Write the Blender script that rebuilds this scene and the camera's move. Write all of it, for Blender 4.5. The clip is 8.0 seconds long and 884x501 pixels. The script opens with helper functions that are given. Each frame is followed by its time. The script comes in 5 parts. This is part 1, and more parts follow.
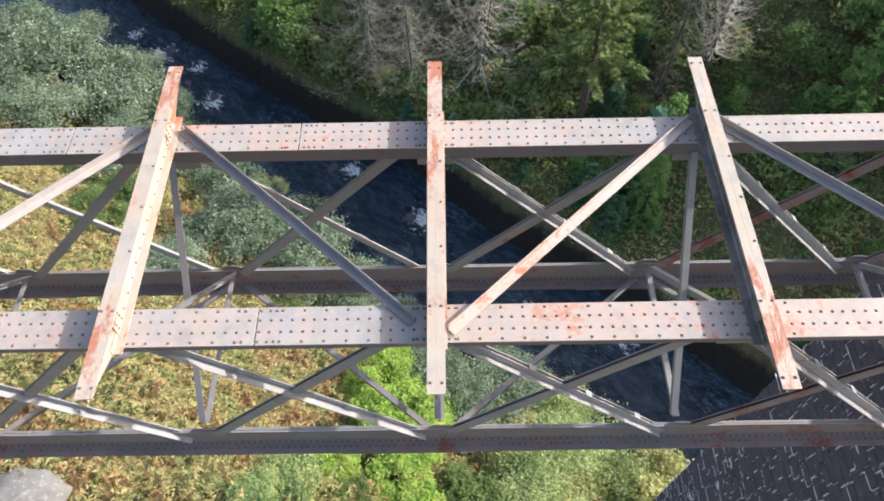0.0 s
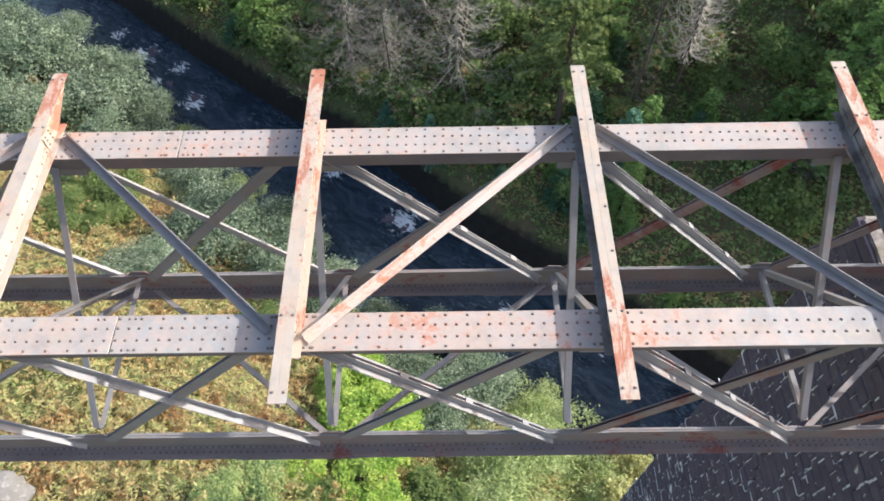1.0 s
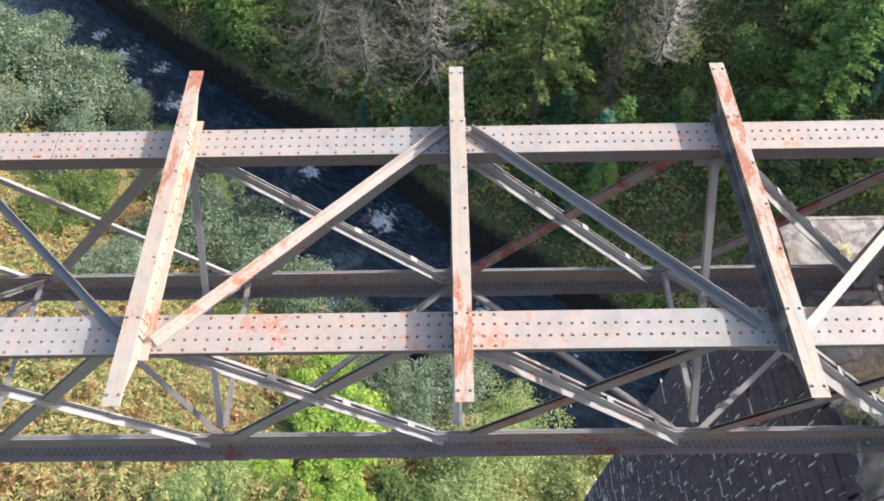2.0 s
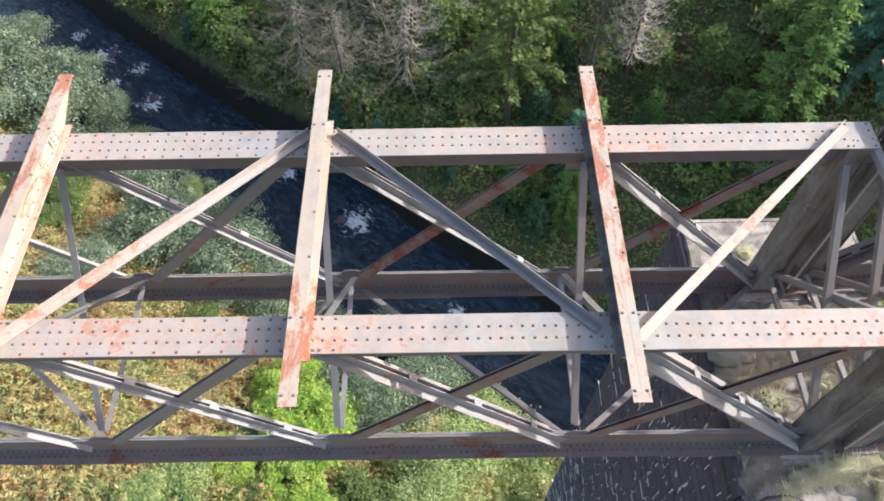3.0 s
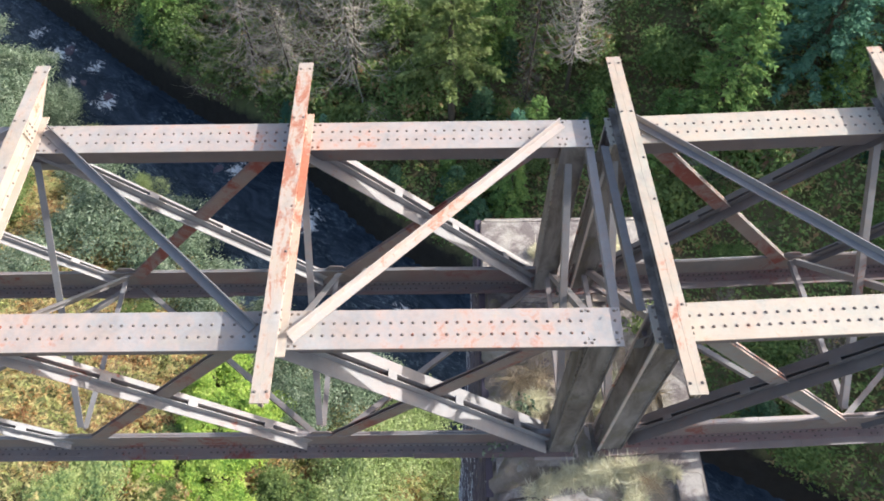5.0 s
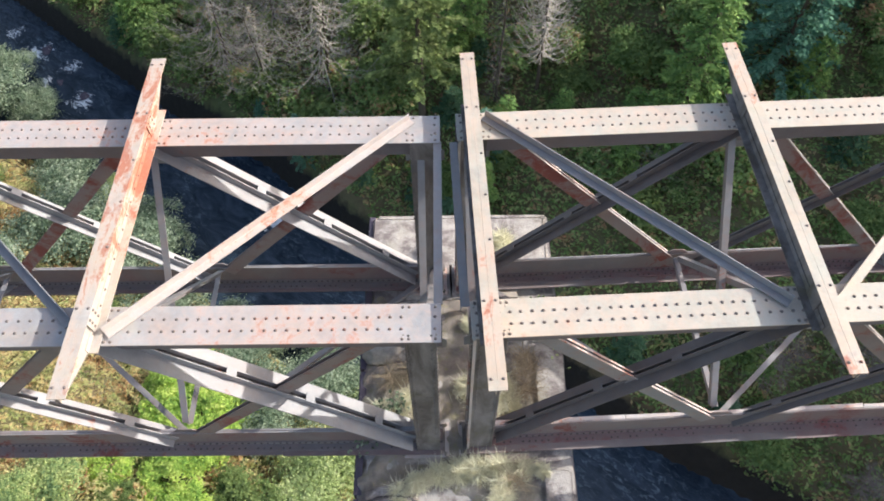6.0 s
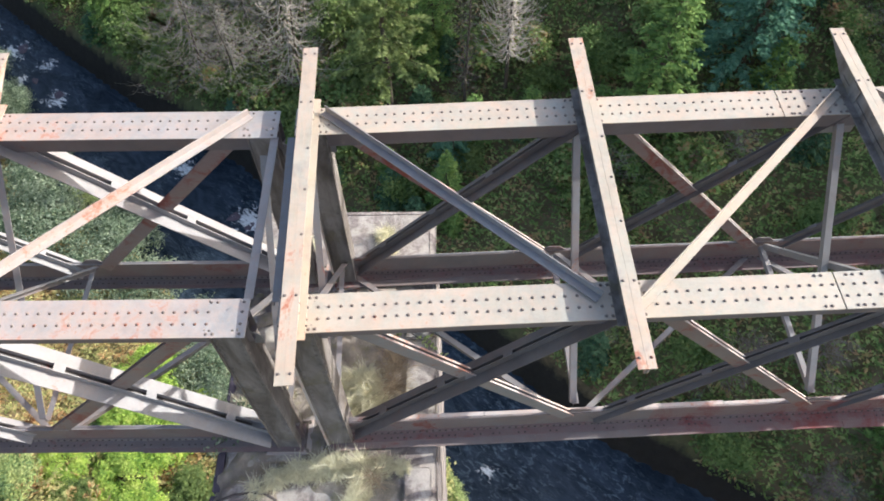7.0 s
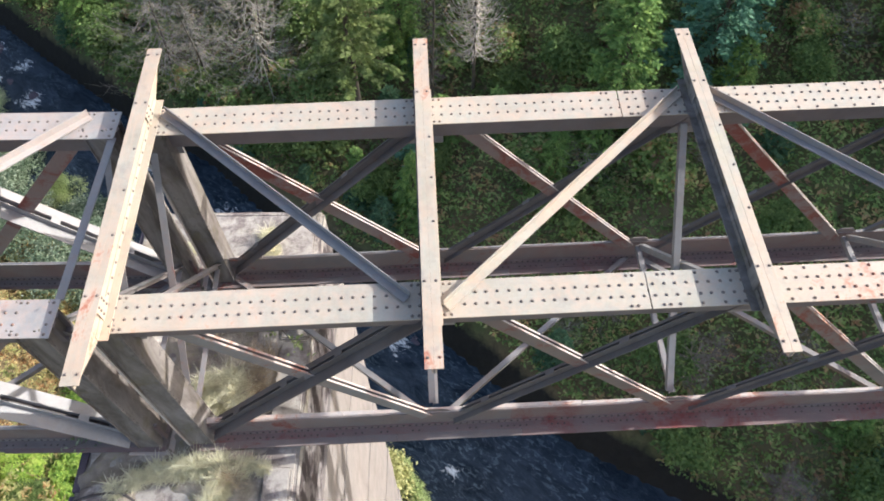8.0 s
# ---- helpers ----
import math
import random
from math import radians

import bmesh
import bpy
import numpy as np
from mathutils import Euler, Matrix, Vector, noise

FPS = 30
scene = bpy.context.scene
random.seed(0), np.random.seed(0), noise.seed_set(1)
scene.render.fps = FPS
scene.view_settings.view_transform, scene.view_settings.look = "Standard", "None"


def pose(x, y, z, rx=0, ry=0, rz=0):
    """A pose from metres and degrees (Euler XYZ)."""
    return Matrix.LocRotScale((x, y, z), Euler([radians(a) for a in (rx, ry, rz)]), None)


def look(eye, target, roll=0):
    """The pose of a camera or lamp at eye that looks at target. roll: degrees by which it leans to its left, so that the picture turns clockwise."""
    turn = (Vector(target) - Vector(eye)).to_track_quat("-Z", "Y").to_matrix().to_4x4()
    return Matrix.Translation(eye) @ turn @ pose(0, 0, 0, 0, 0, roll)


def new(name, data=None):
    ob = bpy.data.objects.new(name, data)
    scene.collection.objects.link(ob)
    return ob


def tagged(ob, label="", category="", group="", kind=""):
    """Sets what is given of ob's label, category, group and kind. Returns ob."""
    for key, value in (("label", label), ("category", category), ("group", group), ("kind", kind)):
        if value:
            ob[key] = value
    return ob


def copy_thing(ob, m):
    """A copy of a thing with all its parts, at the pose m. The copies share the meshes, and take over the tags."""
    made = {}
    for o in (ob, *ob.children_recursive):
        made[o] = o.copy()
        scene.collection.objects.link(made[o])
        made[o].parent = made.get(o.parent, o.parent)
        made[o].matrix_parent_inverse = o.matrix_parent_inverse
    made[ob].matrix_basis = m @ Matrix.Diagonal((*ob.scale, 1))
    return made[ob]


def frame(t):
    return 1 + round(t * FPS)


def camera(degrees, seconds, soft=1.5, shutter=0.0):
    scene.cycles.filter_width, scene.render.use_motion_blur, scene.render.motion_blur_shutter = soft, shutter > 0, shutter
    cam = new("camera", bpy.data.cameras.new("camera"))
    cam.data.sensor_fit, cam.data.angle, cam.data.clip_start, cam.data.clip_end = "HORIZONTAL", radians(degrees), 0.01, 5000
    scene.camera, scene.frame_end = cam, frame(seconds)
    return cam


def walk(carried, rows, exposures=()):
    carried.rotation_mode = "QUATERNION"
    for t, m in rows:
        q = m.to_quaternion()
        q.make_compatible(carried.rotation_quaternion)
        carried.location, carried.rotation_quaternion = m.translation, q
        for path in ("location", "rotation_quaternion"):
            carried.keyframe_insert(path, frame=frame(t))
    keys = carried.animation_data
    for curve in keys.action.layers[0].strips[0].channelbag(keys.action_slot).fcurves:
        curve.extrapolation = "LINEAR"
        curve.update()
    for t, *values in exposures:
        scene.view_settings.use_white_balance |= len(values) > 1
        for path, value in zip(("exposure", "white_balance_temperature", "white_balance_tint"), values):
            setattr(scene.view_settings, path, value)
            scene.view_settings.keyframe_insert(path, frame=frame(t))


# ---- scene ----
cam = camera(63.7, 8.0, soft=1.8)
PATH = [
    (0, (0.131, -0.025, 40.97), (0.116, 1.07, 39.297), -1.6),
    (0.5, (0.912, -0.006, 41.019), (0.898, 1.09, 39.346), -1.5),
    (1, (1.708, 0.033, 41.023), (1.694, 1.128, 39.35), -1.4),
    (1.5, (2.513, 0.044, 41.009), (2.499, 1.139, 39.336), -1.4),
    (3, (5.088, 0.074, 40.993), (5.077, 1.17, 39.32), -1.3),
    (3.5, (6.002, 0.097, 40.976), (5.991, 1.191, 39.302), -1.3),
    (4, (6.936, 0.096, 40.951), (6.925, 1.191, 39.278), -1.2),
    (4.5, (7.872, 0.099, 40.902), (7.862, 1.194, 39.228), -1.1),
    (6, (10.75, 0.064, 40.776), (10.742, 1.16, 39.102), -1.0),
    (6.5, (11.761, 0.033, 40.738), (11.753, 1.13, 39.066), -0.9),
    (7, (12.801, 0.026, 40.696), (12.794, 1.121, 39.023), -0.9),
    (7.5, (13.835, 0.007, 40.682), (13.828, 1.103, 39.009), -0.9),
    (8, (14.851, 0.003, 40.696), (14.846, 1.098, 39.023), -0.9),
]
walk(cam, [(t, look(eye, target, roll)) for t, eye, target, roll in PATH])

# ---------------------------------------------------------------- light
SUN_EL, SUN_AZ = 31.0, 74.0          # degrees; azimuth clockwise from +y
world = bpy.data.worlds.new("sky")
scene.world = world
world.use_nodes = True
wn = world.node_tree.nodes
sky = wn.new("ShaderNodeTexSky")
sky.sky_type, sky.sun_disc = "NISHITA", False
sky.air_density, sky.dust_density, sky.ozone_density = 1.0, 3.0, 0.6
sky.sun_elevation, sky.sun_rotation = radians(SUN_EL), radians(SUN_AZ)
world.node_tree.links.new(sky.outputs[0], wn["Background"].inputs[0])
wn["Background"].inputs[1].default_value = 0.15
sun = new("sun", bpy.data.lights.new("sun", "SUN"))
sun.data.energy, sun.data.angle, sun.data.color = 3.0, radians(0.5), (1.0, 0.985, 0.95)
to_sun = Vector((math.sin(radians(SUN_AZ)) * math.cos(radians(SUN_EL)), math.cos(radians(SUN_AZ)) * math.cos(radians(SUN_EL)), math.sin(radians(SUN_EL))))
sun.matrix_world = look(to_sun * 200, (0, 0, 0))
scene.view_settings.exposure = 0.95


# ---------------------------------------------------------------- materials
class Nodes:
    """Short hand for building a node tree."""

    def __init__(self, name):
        self.mat = bpy.data.materials.new(name)
        self.mat.use_nodes = True
        self.t = self.mat.node_tree
        self.bsdf = self.t.nodes["Principled BSDF"]
        self.out = self.t.nodes["Material Output"]

    def add(self, kind, **sets):
        n = self.t.nodes.new(kind)
        for k, v in sets.items():
            if k in n.inputs:
                n.inputs[k].default_value = v
        return n

    def link(self, a, b):
        self.t.links.new(a, b)

    def where(self, scale=(1, 1, 1)):
        geo = self.add("ShaderNodeNewGeometry")
        mp = self.add("ShaderNodeMapping")
        mp.inputs["Scale"].default_value = scale
        self.link(geo.outputs["Position"], mp.inputs["Vector"])
        return mp.outputs[0]

    def noise(self, vec, scale, detail=4.0, rough=0.6, distortion=0.0):
        n = self.add("ShaderNodeTexNoise", Scale=scale, Detail=detail, Roughness=rough, Distortion=distortion)
        self.link(vec, n.inputs["Vector"])
        return n.outputs["Fac"]

    def ramp(self, fac, stops):
        r = self.add("ShaderNodeValToRGB")
        e = r.color_ramp.elements
        while len(e) < len(stops):
            e.new(0.5)
        for el, (p, c) in zip(e, stops):
            el.position = p
            el.color = (*c, 1) if isinstance(c, tuple) else (c, c, c, 1)
        self.link(fac, r.inputs[0])
        return r.outputs[0]

    def mix(self, fac, a, b, blend="MIX"):
        m = self.add("ShaderNodeMix")
        m.data_type, m.blend_type = "RGBA", blend
        for sock, v in ((m.inputs[0], fac), (m.inputs[6], a), (m.inputs[7], b)):
            if isinstance(v, (int, float)):
                sock.default_value = v
            elif isinstance(v, tuple):
                sock.default_value = (*v, 1)
            else:
                self.link(v, sock)
        return m.outputs[2]

    def math(self, op, a, b=0.0):
        m = self.add("ShaderNodeMath")
        m.operation = op
        for sock, v in ((m.inputs[0], a), (m.inputs[1], b)):
            if isinstance(v, (int, float)):
                sock.default_value = v
            else:
                self.link(v, sock)
        return m.outputs[0]

    def bump(self, height, strength=0.3, distance=0.01):
        b = self.add("ShaderNodeBump", Strength=strength, Distance=distance)
        self.link(height, b.inputs["Height"])
        self.link(b.outputs[0], self.bsdf.inputs["Normal"])

    def done(self, colour, rough=0.8, metal=0.0, spec=0.5):
        for key, v in (("Base Color", colour), ("Roughness", rough)):
            if isinstance(v, (int, float)):
                self.bsdf.inputs[key].default_value = v
            elif isinstance(v, tuple):
                self.bsdf.inputs[key].default_value = (*v, 1)
            else:
                self.link(v, self.bsdf.inputs[key])
        self.bsdf.inputs["Metallic"].default_value = metal
        self.bsdf.inputs["Specular IOR Level"].default_value = spec
        return self.mat


def steel_paint(name, pale, tan, rust, amount, primer=(0.36, 0.075, 0.045), grain=5.5, halo=(0.66, 0.38, 0.25), soft=0.06, wash=0.0, along=(1, 1, 1), cover=0.86):
    """Old light grey bridge paint, chalked and flaking, with red primer and rust showing through."""
    n = Nodes(name)
    p = n.where()
    big = n.noise(p, 0.42, 3.0, 0.6)
    mid = n.noise(p, 2.3, 6.0, 0.68, 0.4)
    fine = n.noise(p, 26.0, 4.0, 0.7)
    streak = n.noise(n.where((9.0, 2.0, 9.0)), 1.2, 4.0, 0.6)
    paint = n.mix(n.ramp(mid, [(0.35, 0.0), (0.68, 1.0)]), pale, tan)
    paint = n.mix(n.ramp(fine, [(0.42, 0.0), (0.8, 0.22)]), paint, (0.2, 0.17, 0.15))
    paint = n.mix(n.ramp(streak, [(0.52, 0.0), (0.78, 0.28)]), paint, (0.92 * pale[0], 0.80 * pale[1], 0.62 * pale[2]))
    edge = n.math("ADD", n.math("MULTIPLY", n.noise(n.where(along), grain, 6.0, 0.72, 0.6), 0.62), n.math("ADD", n.math("MULTIPLY", big, 0.55), n.math("MULTIPLY", fine, 0.16)))
    bare = n.ramp(edge, [(0.80 - amount, 0.0), (0.80 + soft - amount, 1.0)])
    worn = n.mix(n.ramp(fine, [(0.35, 0.0), (0.7, 0.7)]), rust, primer)
    stain = n.ramp(edge, [(0.62 - amount, 0.0), (0.86 - amount, 0.8)])
    col = n.mix(stain, paint, tuple(0.45 * a + 0.55 * b for a, b in zip(pale, halo)))
    col = n.mix(n.math("MULTIPLY", bare, cover), col, worn)
    if wash:
        # rusty run-off, yellow lichen bloom and grime lying over the paint
        col = n.mix(n.ramp(n.noise(p, 1.1, 5.0, 0.62, 0.5), [(0.52, 0.0), (0.74, 0.36 * wash)]), col, (0.50, 0.33, 0.23))
        col = n.mix(n.ramp(n.noise(n.where((1.0, 1.3, 1.0)), 1.7, 5.0, 0.66, 0.2), [(0.56, 0.0), (0.74, 0.4 * wash)]), col, (0.46, 0.41, 0.28))
        col = n.mix(n.ramp(n.noise(p, 4.2, 6.0, 0.72), [(0.52, 0.0), (0.74, 0.5 * wash)]), col, (0.26, 0.24, 0.235))
    n.bump(n.math("ADD", fine, n.math("MULTIPLY", bare, -0.5)), 0.35, 0.004)
    return n.done(col, n.ramp(bare, [(0, 0.55), (1, 0.85)]), 0.0, 0.4)


PALE, TAN = (0.395, 0.392, 0.395), (0.315, 0.307, 0.30)
M_PLATE = steel_paint("chalked_grey_bridge_paint", PALE, TAN, (0.52, 0.19, 0.10), 0.044, soft=0.09, grain=5.0, wash=0.85, cover=0.66)
M_GIRDER = steel_paint("flaking_girder_paint", (0.455, 0.435, 0.41), (0.385, 0.355, 0.32), (0.43, 0.16, 0.09), 0.112, grain=4.2, halo=(0.62, 0.38, 0.22), soft=0.07, wash=1.0, along=(1.6, 0.5, 1.0))
M_GIRDER_PALE = steel_paint("cream_girder_paint", (0.455, 0.43, 0.37), (0.38, 0.345, 0.285), (0.46, 0.17, 0.10), 0.085, grain=4.0, soft=0.08, wash=1.0, along=(1.6, 0.5, 1.0))
M_PLATE_PALE = steel_paint("cream_bridge_paint", (0.46, 0.44, 0.385), (0.39, 0.36, 0.305), (0.48, 0.19, 0.12), 0.050, soft=0.10, wash=0.8, cover=0.66)
M_LATERAL = steel_paint("pale_bracing_paint", (0.52, 0.50, 0.49), (0.44, 0.42, 0.405), (0.50, 0.18, 0.09), 0.085, soft=0.10, wash=0.7)
M_BRACE = steel_paint("bracing_paint", (0.285, 0.278, 0.282), (0.215, 0.206, 0.208), (0.34, 0.11, 0.07), 0.0, halo=(0.36, 0.2, 0.15))
# one bracing paint twice: lit copy for left diagonals, shaded copy for right
M_DIAGONAL = steel_paint("sunlit_pale_bracing_paint", (0.345, 0.338, 0.345), (0.265, 0.255, 0.26), (0.36, 0.13, 0.08), 0.0, halo=(0.38, 0.27, 0.22))
M_BRACE_SHADE = steel_paint("shade_dark_heavy_bracing_paint", (0.168, 0.150, 0.146), (0.122, 0.106, 0.104), (0.20, 0.07, 0.05), 0.0, halo=(0.18, 0.11, 0.085))
# chord sides: the bridge paint darkened, their shade put into the colour
M_WEB = steel_paint("shaded_chord_web_paint", (0.195, 0.17, 0.18), (0.15, 0.125, 0.13), (0.22, 0.08, 0.06), 0.0, halo=(0.2, 0.12, 0.1))
M_RUSTY = steel_paint("rusty_bracing_paint", (0.29, 0.255, 0.255), (0.23, 0.185, 0.18), (0.25, 0.065, 0.045), 0.165, (0.24, 0.05, 0.04), 2.4, (0.26, 0.11, 0.09), 0.10)
M_PATCHY = steel_paint("patchy_bracing_paint", (0.225, 0.205, 0.20), (0.17, 0.148, 0.145), (0.26, 0.075, 0.05), 0.10, (0.26, 0.06, 0.045), 2.4, (0.28, 0.14, 0.11), 0.10)
# lower chords: bases darkened for the shade they lie in, rust and primer besides
M_DULL = steel_paint("shade_dull_lower_chord_paint", (0.215, 0.195, 0.195), (0.165, 0.143, 0.145), (0.20, 0.07, 0.055), 0.055, (0.26, 0.06, 0.05), 3.0, (0.26, 0.14, 0.11))
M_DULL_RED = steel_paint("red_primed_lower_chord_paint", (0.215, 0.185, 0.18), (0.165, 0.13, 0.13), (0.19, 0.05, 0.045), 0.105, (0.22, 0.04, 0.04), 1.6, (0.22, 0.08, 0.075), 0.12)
# near-black: painted shade for lower rivets and slots, and the black pipe
M_NEAR_BLACK = steel_paint("shade_and_pipe_black", (0.075, 0.065, 0.065), (0.06, 0.05, 0.05), (0.10, 0.04, 0.03), 0.0, halo=(0.06, 0.045, 0.04))
M_RIVET_DARK = steel_paint("bare_rivet_paint", (0.20, 0.17, 0.155), (0.15, 0.125, 0.115), (0.22, 0.09, 0.055), 0.06, halo=(0.2, 0.12, 0.09))

# end posts: run-down stains, moss and soot along their length; also the girders' painted shade sides
n = Nodes("stained_and_shade_dark_paint")
p = n.where()
runs = n.noise(n.where((3.0, 3.0, 0.9)), 1.0, 5.0, 0.65, 0.5)
blot = n.noise(p, 2.2, 5.0, 0.7)
col = n.mix(n.ramp(runs, [(0.36, 0.0), (0.62, 1.0)]), (0.12, 0.10, 0.088), (0.27, 0.24, 0.225))
col = n.mix(n.ramp(blot, [(0.54, 0.0), (0.70, 0.6)]), col, (0.16, 0.135, 0.075))
col = n.mix(n.ramp(n.noise(p, 6.0, 5.0, 0.7), [(0.58, 0.0), (0.72, 0.6)]), col, (0.07, 0.058, 0.052))
n.bump(blot, 0.4, 0.006)
M_POST = n.done(col, 0.8, 0.0, 0.3)


def stone(name, a, b, lichen, moss, scale=1.0, edge=0.56, drip=1.0):
    n = Nodes(name)
    p = n.where((scale, scale, scale))
    mid, fine, big = n.noise(p, 3.0, 5.0, 0.65), n.noise(p, 30.0, 4.0, 0.7), n.noise(p, 0.6, 3.0)
    info = n.add("ShaderNodeObjectInfo")
    col = n.mix(n.ramp(mid, [(0.3, 0.0), (0.7, 1.0)]), a, b)
    col = n.mix(n.math("MULTIPLY", info.outputs["Random"], 0.3), col, tuple(0.6 * v for v in a))
    col = n.mix(n.ramp(n.noise(n.where((scale, scale, scale * drip)), 4.5, 6.0, 0.75), [(edge, 0.0), (edge + 0.05, lichen)]), col, (0.62, 0.61, 0.57))
    col = n.mix(n.ramp(big, [(0.5, 0.0), (0.75, moss)]), col, (0.10, 0.11, 0.05))
    n.bump(n.math("ADD", mid, n.math("MULTIPLY", fine, 0.5)), 0.6, 0.02)
    return n.done(col, 0.92, 0.0, 0.25)


# soot on the masonry, with its unlit side's shade put into the base
M_BLOCK = stone("soot_and_shade_dark_masonry", (0.084, 0.070, 0.094), (0.132, 0.112, 0.142), 0.95, 0.08, 1.0, 0.615, 0.7)
M_MORTAR = stone("lime_mortar", (0.44, 0.43, 0.43), (0.66, 0.65, 0.63), 0.5, 0.05, 3.0, 0.6)
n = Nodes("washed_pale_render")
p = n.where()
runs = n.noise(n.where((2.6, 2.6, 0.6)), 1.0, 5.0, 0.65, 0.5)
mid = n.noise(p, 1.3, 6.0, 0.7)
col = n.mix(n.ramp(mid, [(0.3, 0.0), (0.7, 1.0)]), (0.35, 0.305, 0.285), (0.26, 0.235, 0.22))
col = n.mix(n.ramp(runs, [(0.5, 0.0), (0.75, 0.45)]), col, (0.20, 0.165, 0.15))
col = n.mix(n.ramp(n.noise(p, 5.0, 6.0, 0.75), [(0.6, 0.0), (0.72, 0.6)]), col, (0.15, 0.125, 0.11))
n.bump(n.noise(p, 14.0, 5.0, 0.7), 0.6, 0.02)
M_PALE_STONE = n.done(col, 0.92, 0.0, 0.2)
n = Nodes("stained_ledge_render")
p = n.where((1.0, 1.0, 0.7))
mid = n.noise(p, 2.2, 5.0, 0.65)
col = n.mix(n.ramp(mid, [(0.47, 0.0), (0.56, 1.0)]), (0.085, 0.070, 0.070), (0.27, 0.24, 0.235))
col = n.mix(n.ramp(n.noise(p, 9.0, 5.0, 0.7), [(0.5, 0.0), (0.8, 0.5)]), col, (0.06, 0.05, 0.05))
n.bump(mid, 0.7, 0.03)
M_LEDGE = n.done(col, 0.95, 0.0, 0.2)
n = Nodes("lime_streaked_mortar")
p = n.where((1.0, 1.0, 0.6))
f = n.noise(p, 3.4, 6.0, 0.75)
n.bump(f, 0.5, 0.02)
M_MORTAR = n.done(n.mix(n.ramp(f, [(0.42, 0.0), (0.50, 1.0)]), (0.05, 0.042, 0.052), (0.70, 0.69, 0.70)), 0.95, 0.0, 0.2)
n = Nodes("weathered_concrete")
p = n.where()
mid = n.noise(p, 2.4, 6.0, 0.7, 0.3)
pit = n.noise(p, 22.0, 5.0, 0.75)
col = n.mix(n.ramp(n.noise(p, 7.0, 5.0, 0.7), [(0.3, 0.0), (0.7, 1.0)]), (0.52, 0.48, 0.44), (0.36, 0.325, 0.30))
col = n.mix(n.ramp(mid, [(0.46, 0.0), (0.58, 0.8)]), col, (0.165, 0.135, 0.135))
col = n.mix(n.ramp(pit, [(0.55, 0.0), (0.72, 0.6)]), col, (0.15, 0.13, 0.12))
col = n.mix(n.ramp(n.noise(p, 0.8, 4.0, 0.6), [(0.52, 0.0), (0.7, 0.5)]), col, (0.20, 0.18, 0.10))
n.bump(n.math("ADD", mid, n.math("MULTIPLY", pit, 0.6)), 0.8, 0.025)
M_CAP = n.done(col, 0.93, 0.0, 0.2)
M_ROCK = stone("grey_rock", (0.27, 0.255, 0.245), (0.22, 0.205, 0.195), 0.3, 0.25)


n = Nodes("dry_brown_soil")
p = n.where()
mid, pit = n.noise(p, 2.6, 6.0, 0.7, 0.3), n.noise(p, 24.0, 5.0, 0.75)
col = n.mix(n.ramp(mid, [(0.35, 0.0), (0.65, 1.0)]), (0.24, 0.20, 0.175), (0.40, 0.355, 0.295))
col = n.mix(n.ramp(n.noise(p, 7.0, 6.0, 0.75), [(0.52, 0.0), (0.66, 0.7)]), col, (0.30, 0.28, 0.14))
col = n.mix(n.ramp(pit, [(0.58, 0.0), (0.72, 0.7)]), col, (0.36, 0.32, 0.27))
n.bump(n.math("ADD", mid, pit), 0.9, 0.03)
M_SOIL = n.done(col, 0.95, 0.0, 0.15)


def foliage(name, stops, shift_scale=0.35, shift=0.5, glow=0.3, rough=0.8):
    """Leaves: each takes its own tint from the ramp, moved by broad patches over the ground."""
    n = Nodes(name)
    geo = n.add("ShaderNodeNewGeometry")
    patch = n.noise(n.where(), shift_scale, 3.0, 0.6)
    f = n.math("ADD", n.math("MULTIPLY", geo.outputs["Random Per Island"], 1 - shift), n.math("MULTIPLY", n.math("SUBTRACT", n.math("MULTIPLY", patch, 2.2), 0.6), shift))
    col = n.ramp(f, stops)
    mat = n.done(col, rough, 0.0, 0.12)
    tr = n.add("ShaderNodeBsdfTranslucent")
    n.link(col, tr.inputs[0])
    sh = n.add("ShaderNodeMixShader", Fac=glow)
    n.link(n.bsdf.outputs[0], sh.inputs[1])
    n.link(tr.outputs[0], sh.inputs[2])
    n.link(sh.outputs[0], n.out.inputs[0])
    return mat


M_WILLOW = foliage("grey_green_willow_leaf", [(0.0, (0.06, 0.10, 0.06)), (0.35, (0.15, 0.21, 0.13)), (0.6, (0.28, 0.345, 0.225)), (0.85, (0.47, 0.53, 0.395)), (1.0, (0.74, 0.77, 0.66))], 0.7, 0.5)
M_OLIVE = foliage("olive_leaf", [(0.0, (0.15, 0.21, 0.07)), (0.35, (0.36, 0.45, 0.18)), (0.65, (0.54, 0.62, 0.29)), (0.9, (0.70, 0.74, 0.42)), (1.0, (0.80, 0.82, 0.56))], 0.8, 0.5, glow=0.42)
M_LIME = foliage("bright_lime_leaf", [(0.0, (0.09, 0.18, 0.05)), (0.3, (0.28, 0.45, 0.10)), (0.6, (0.55, 0.69, 0.16)), (1.0, (0.84, 0.86, 0.32))], 1.0, 0.55, glow=0.5)
M_BROAD = foliage("dark_broad_leaf", [(0.0, (0.10, 0.125, 0.055)), (0.4, (0.16, 0.23, 0.08)), (0.8, (0.28, 0.35, 0.125)), (1.0, (0.38, 0.30, 0.15))], 0.9, 0.6, glow=0.42)
M_CONIFER = foliage("green_needle", [(0.0, (0.09, 0.165, 0.055)), (0.5, (0.20, 0.33, 0.10)), (1.0, (0.42, 0.53, 0.16))])
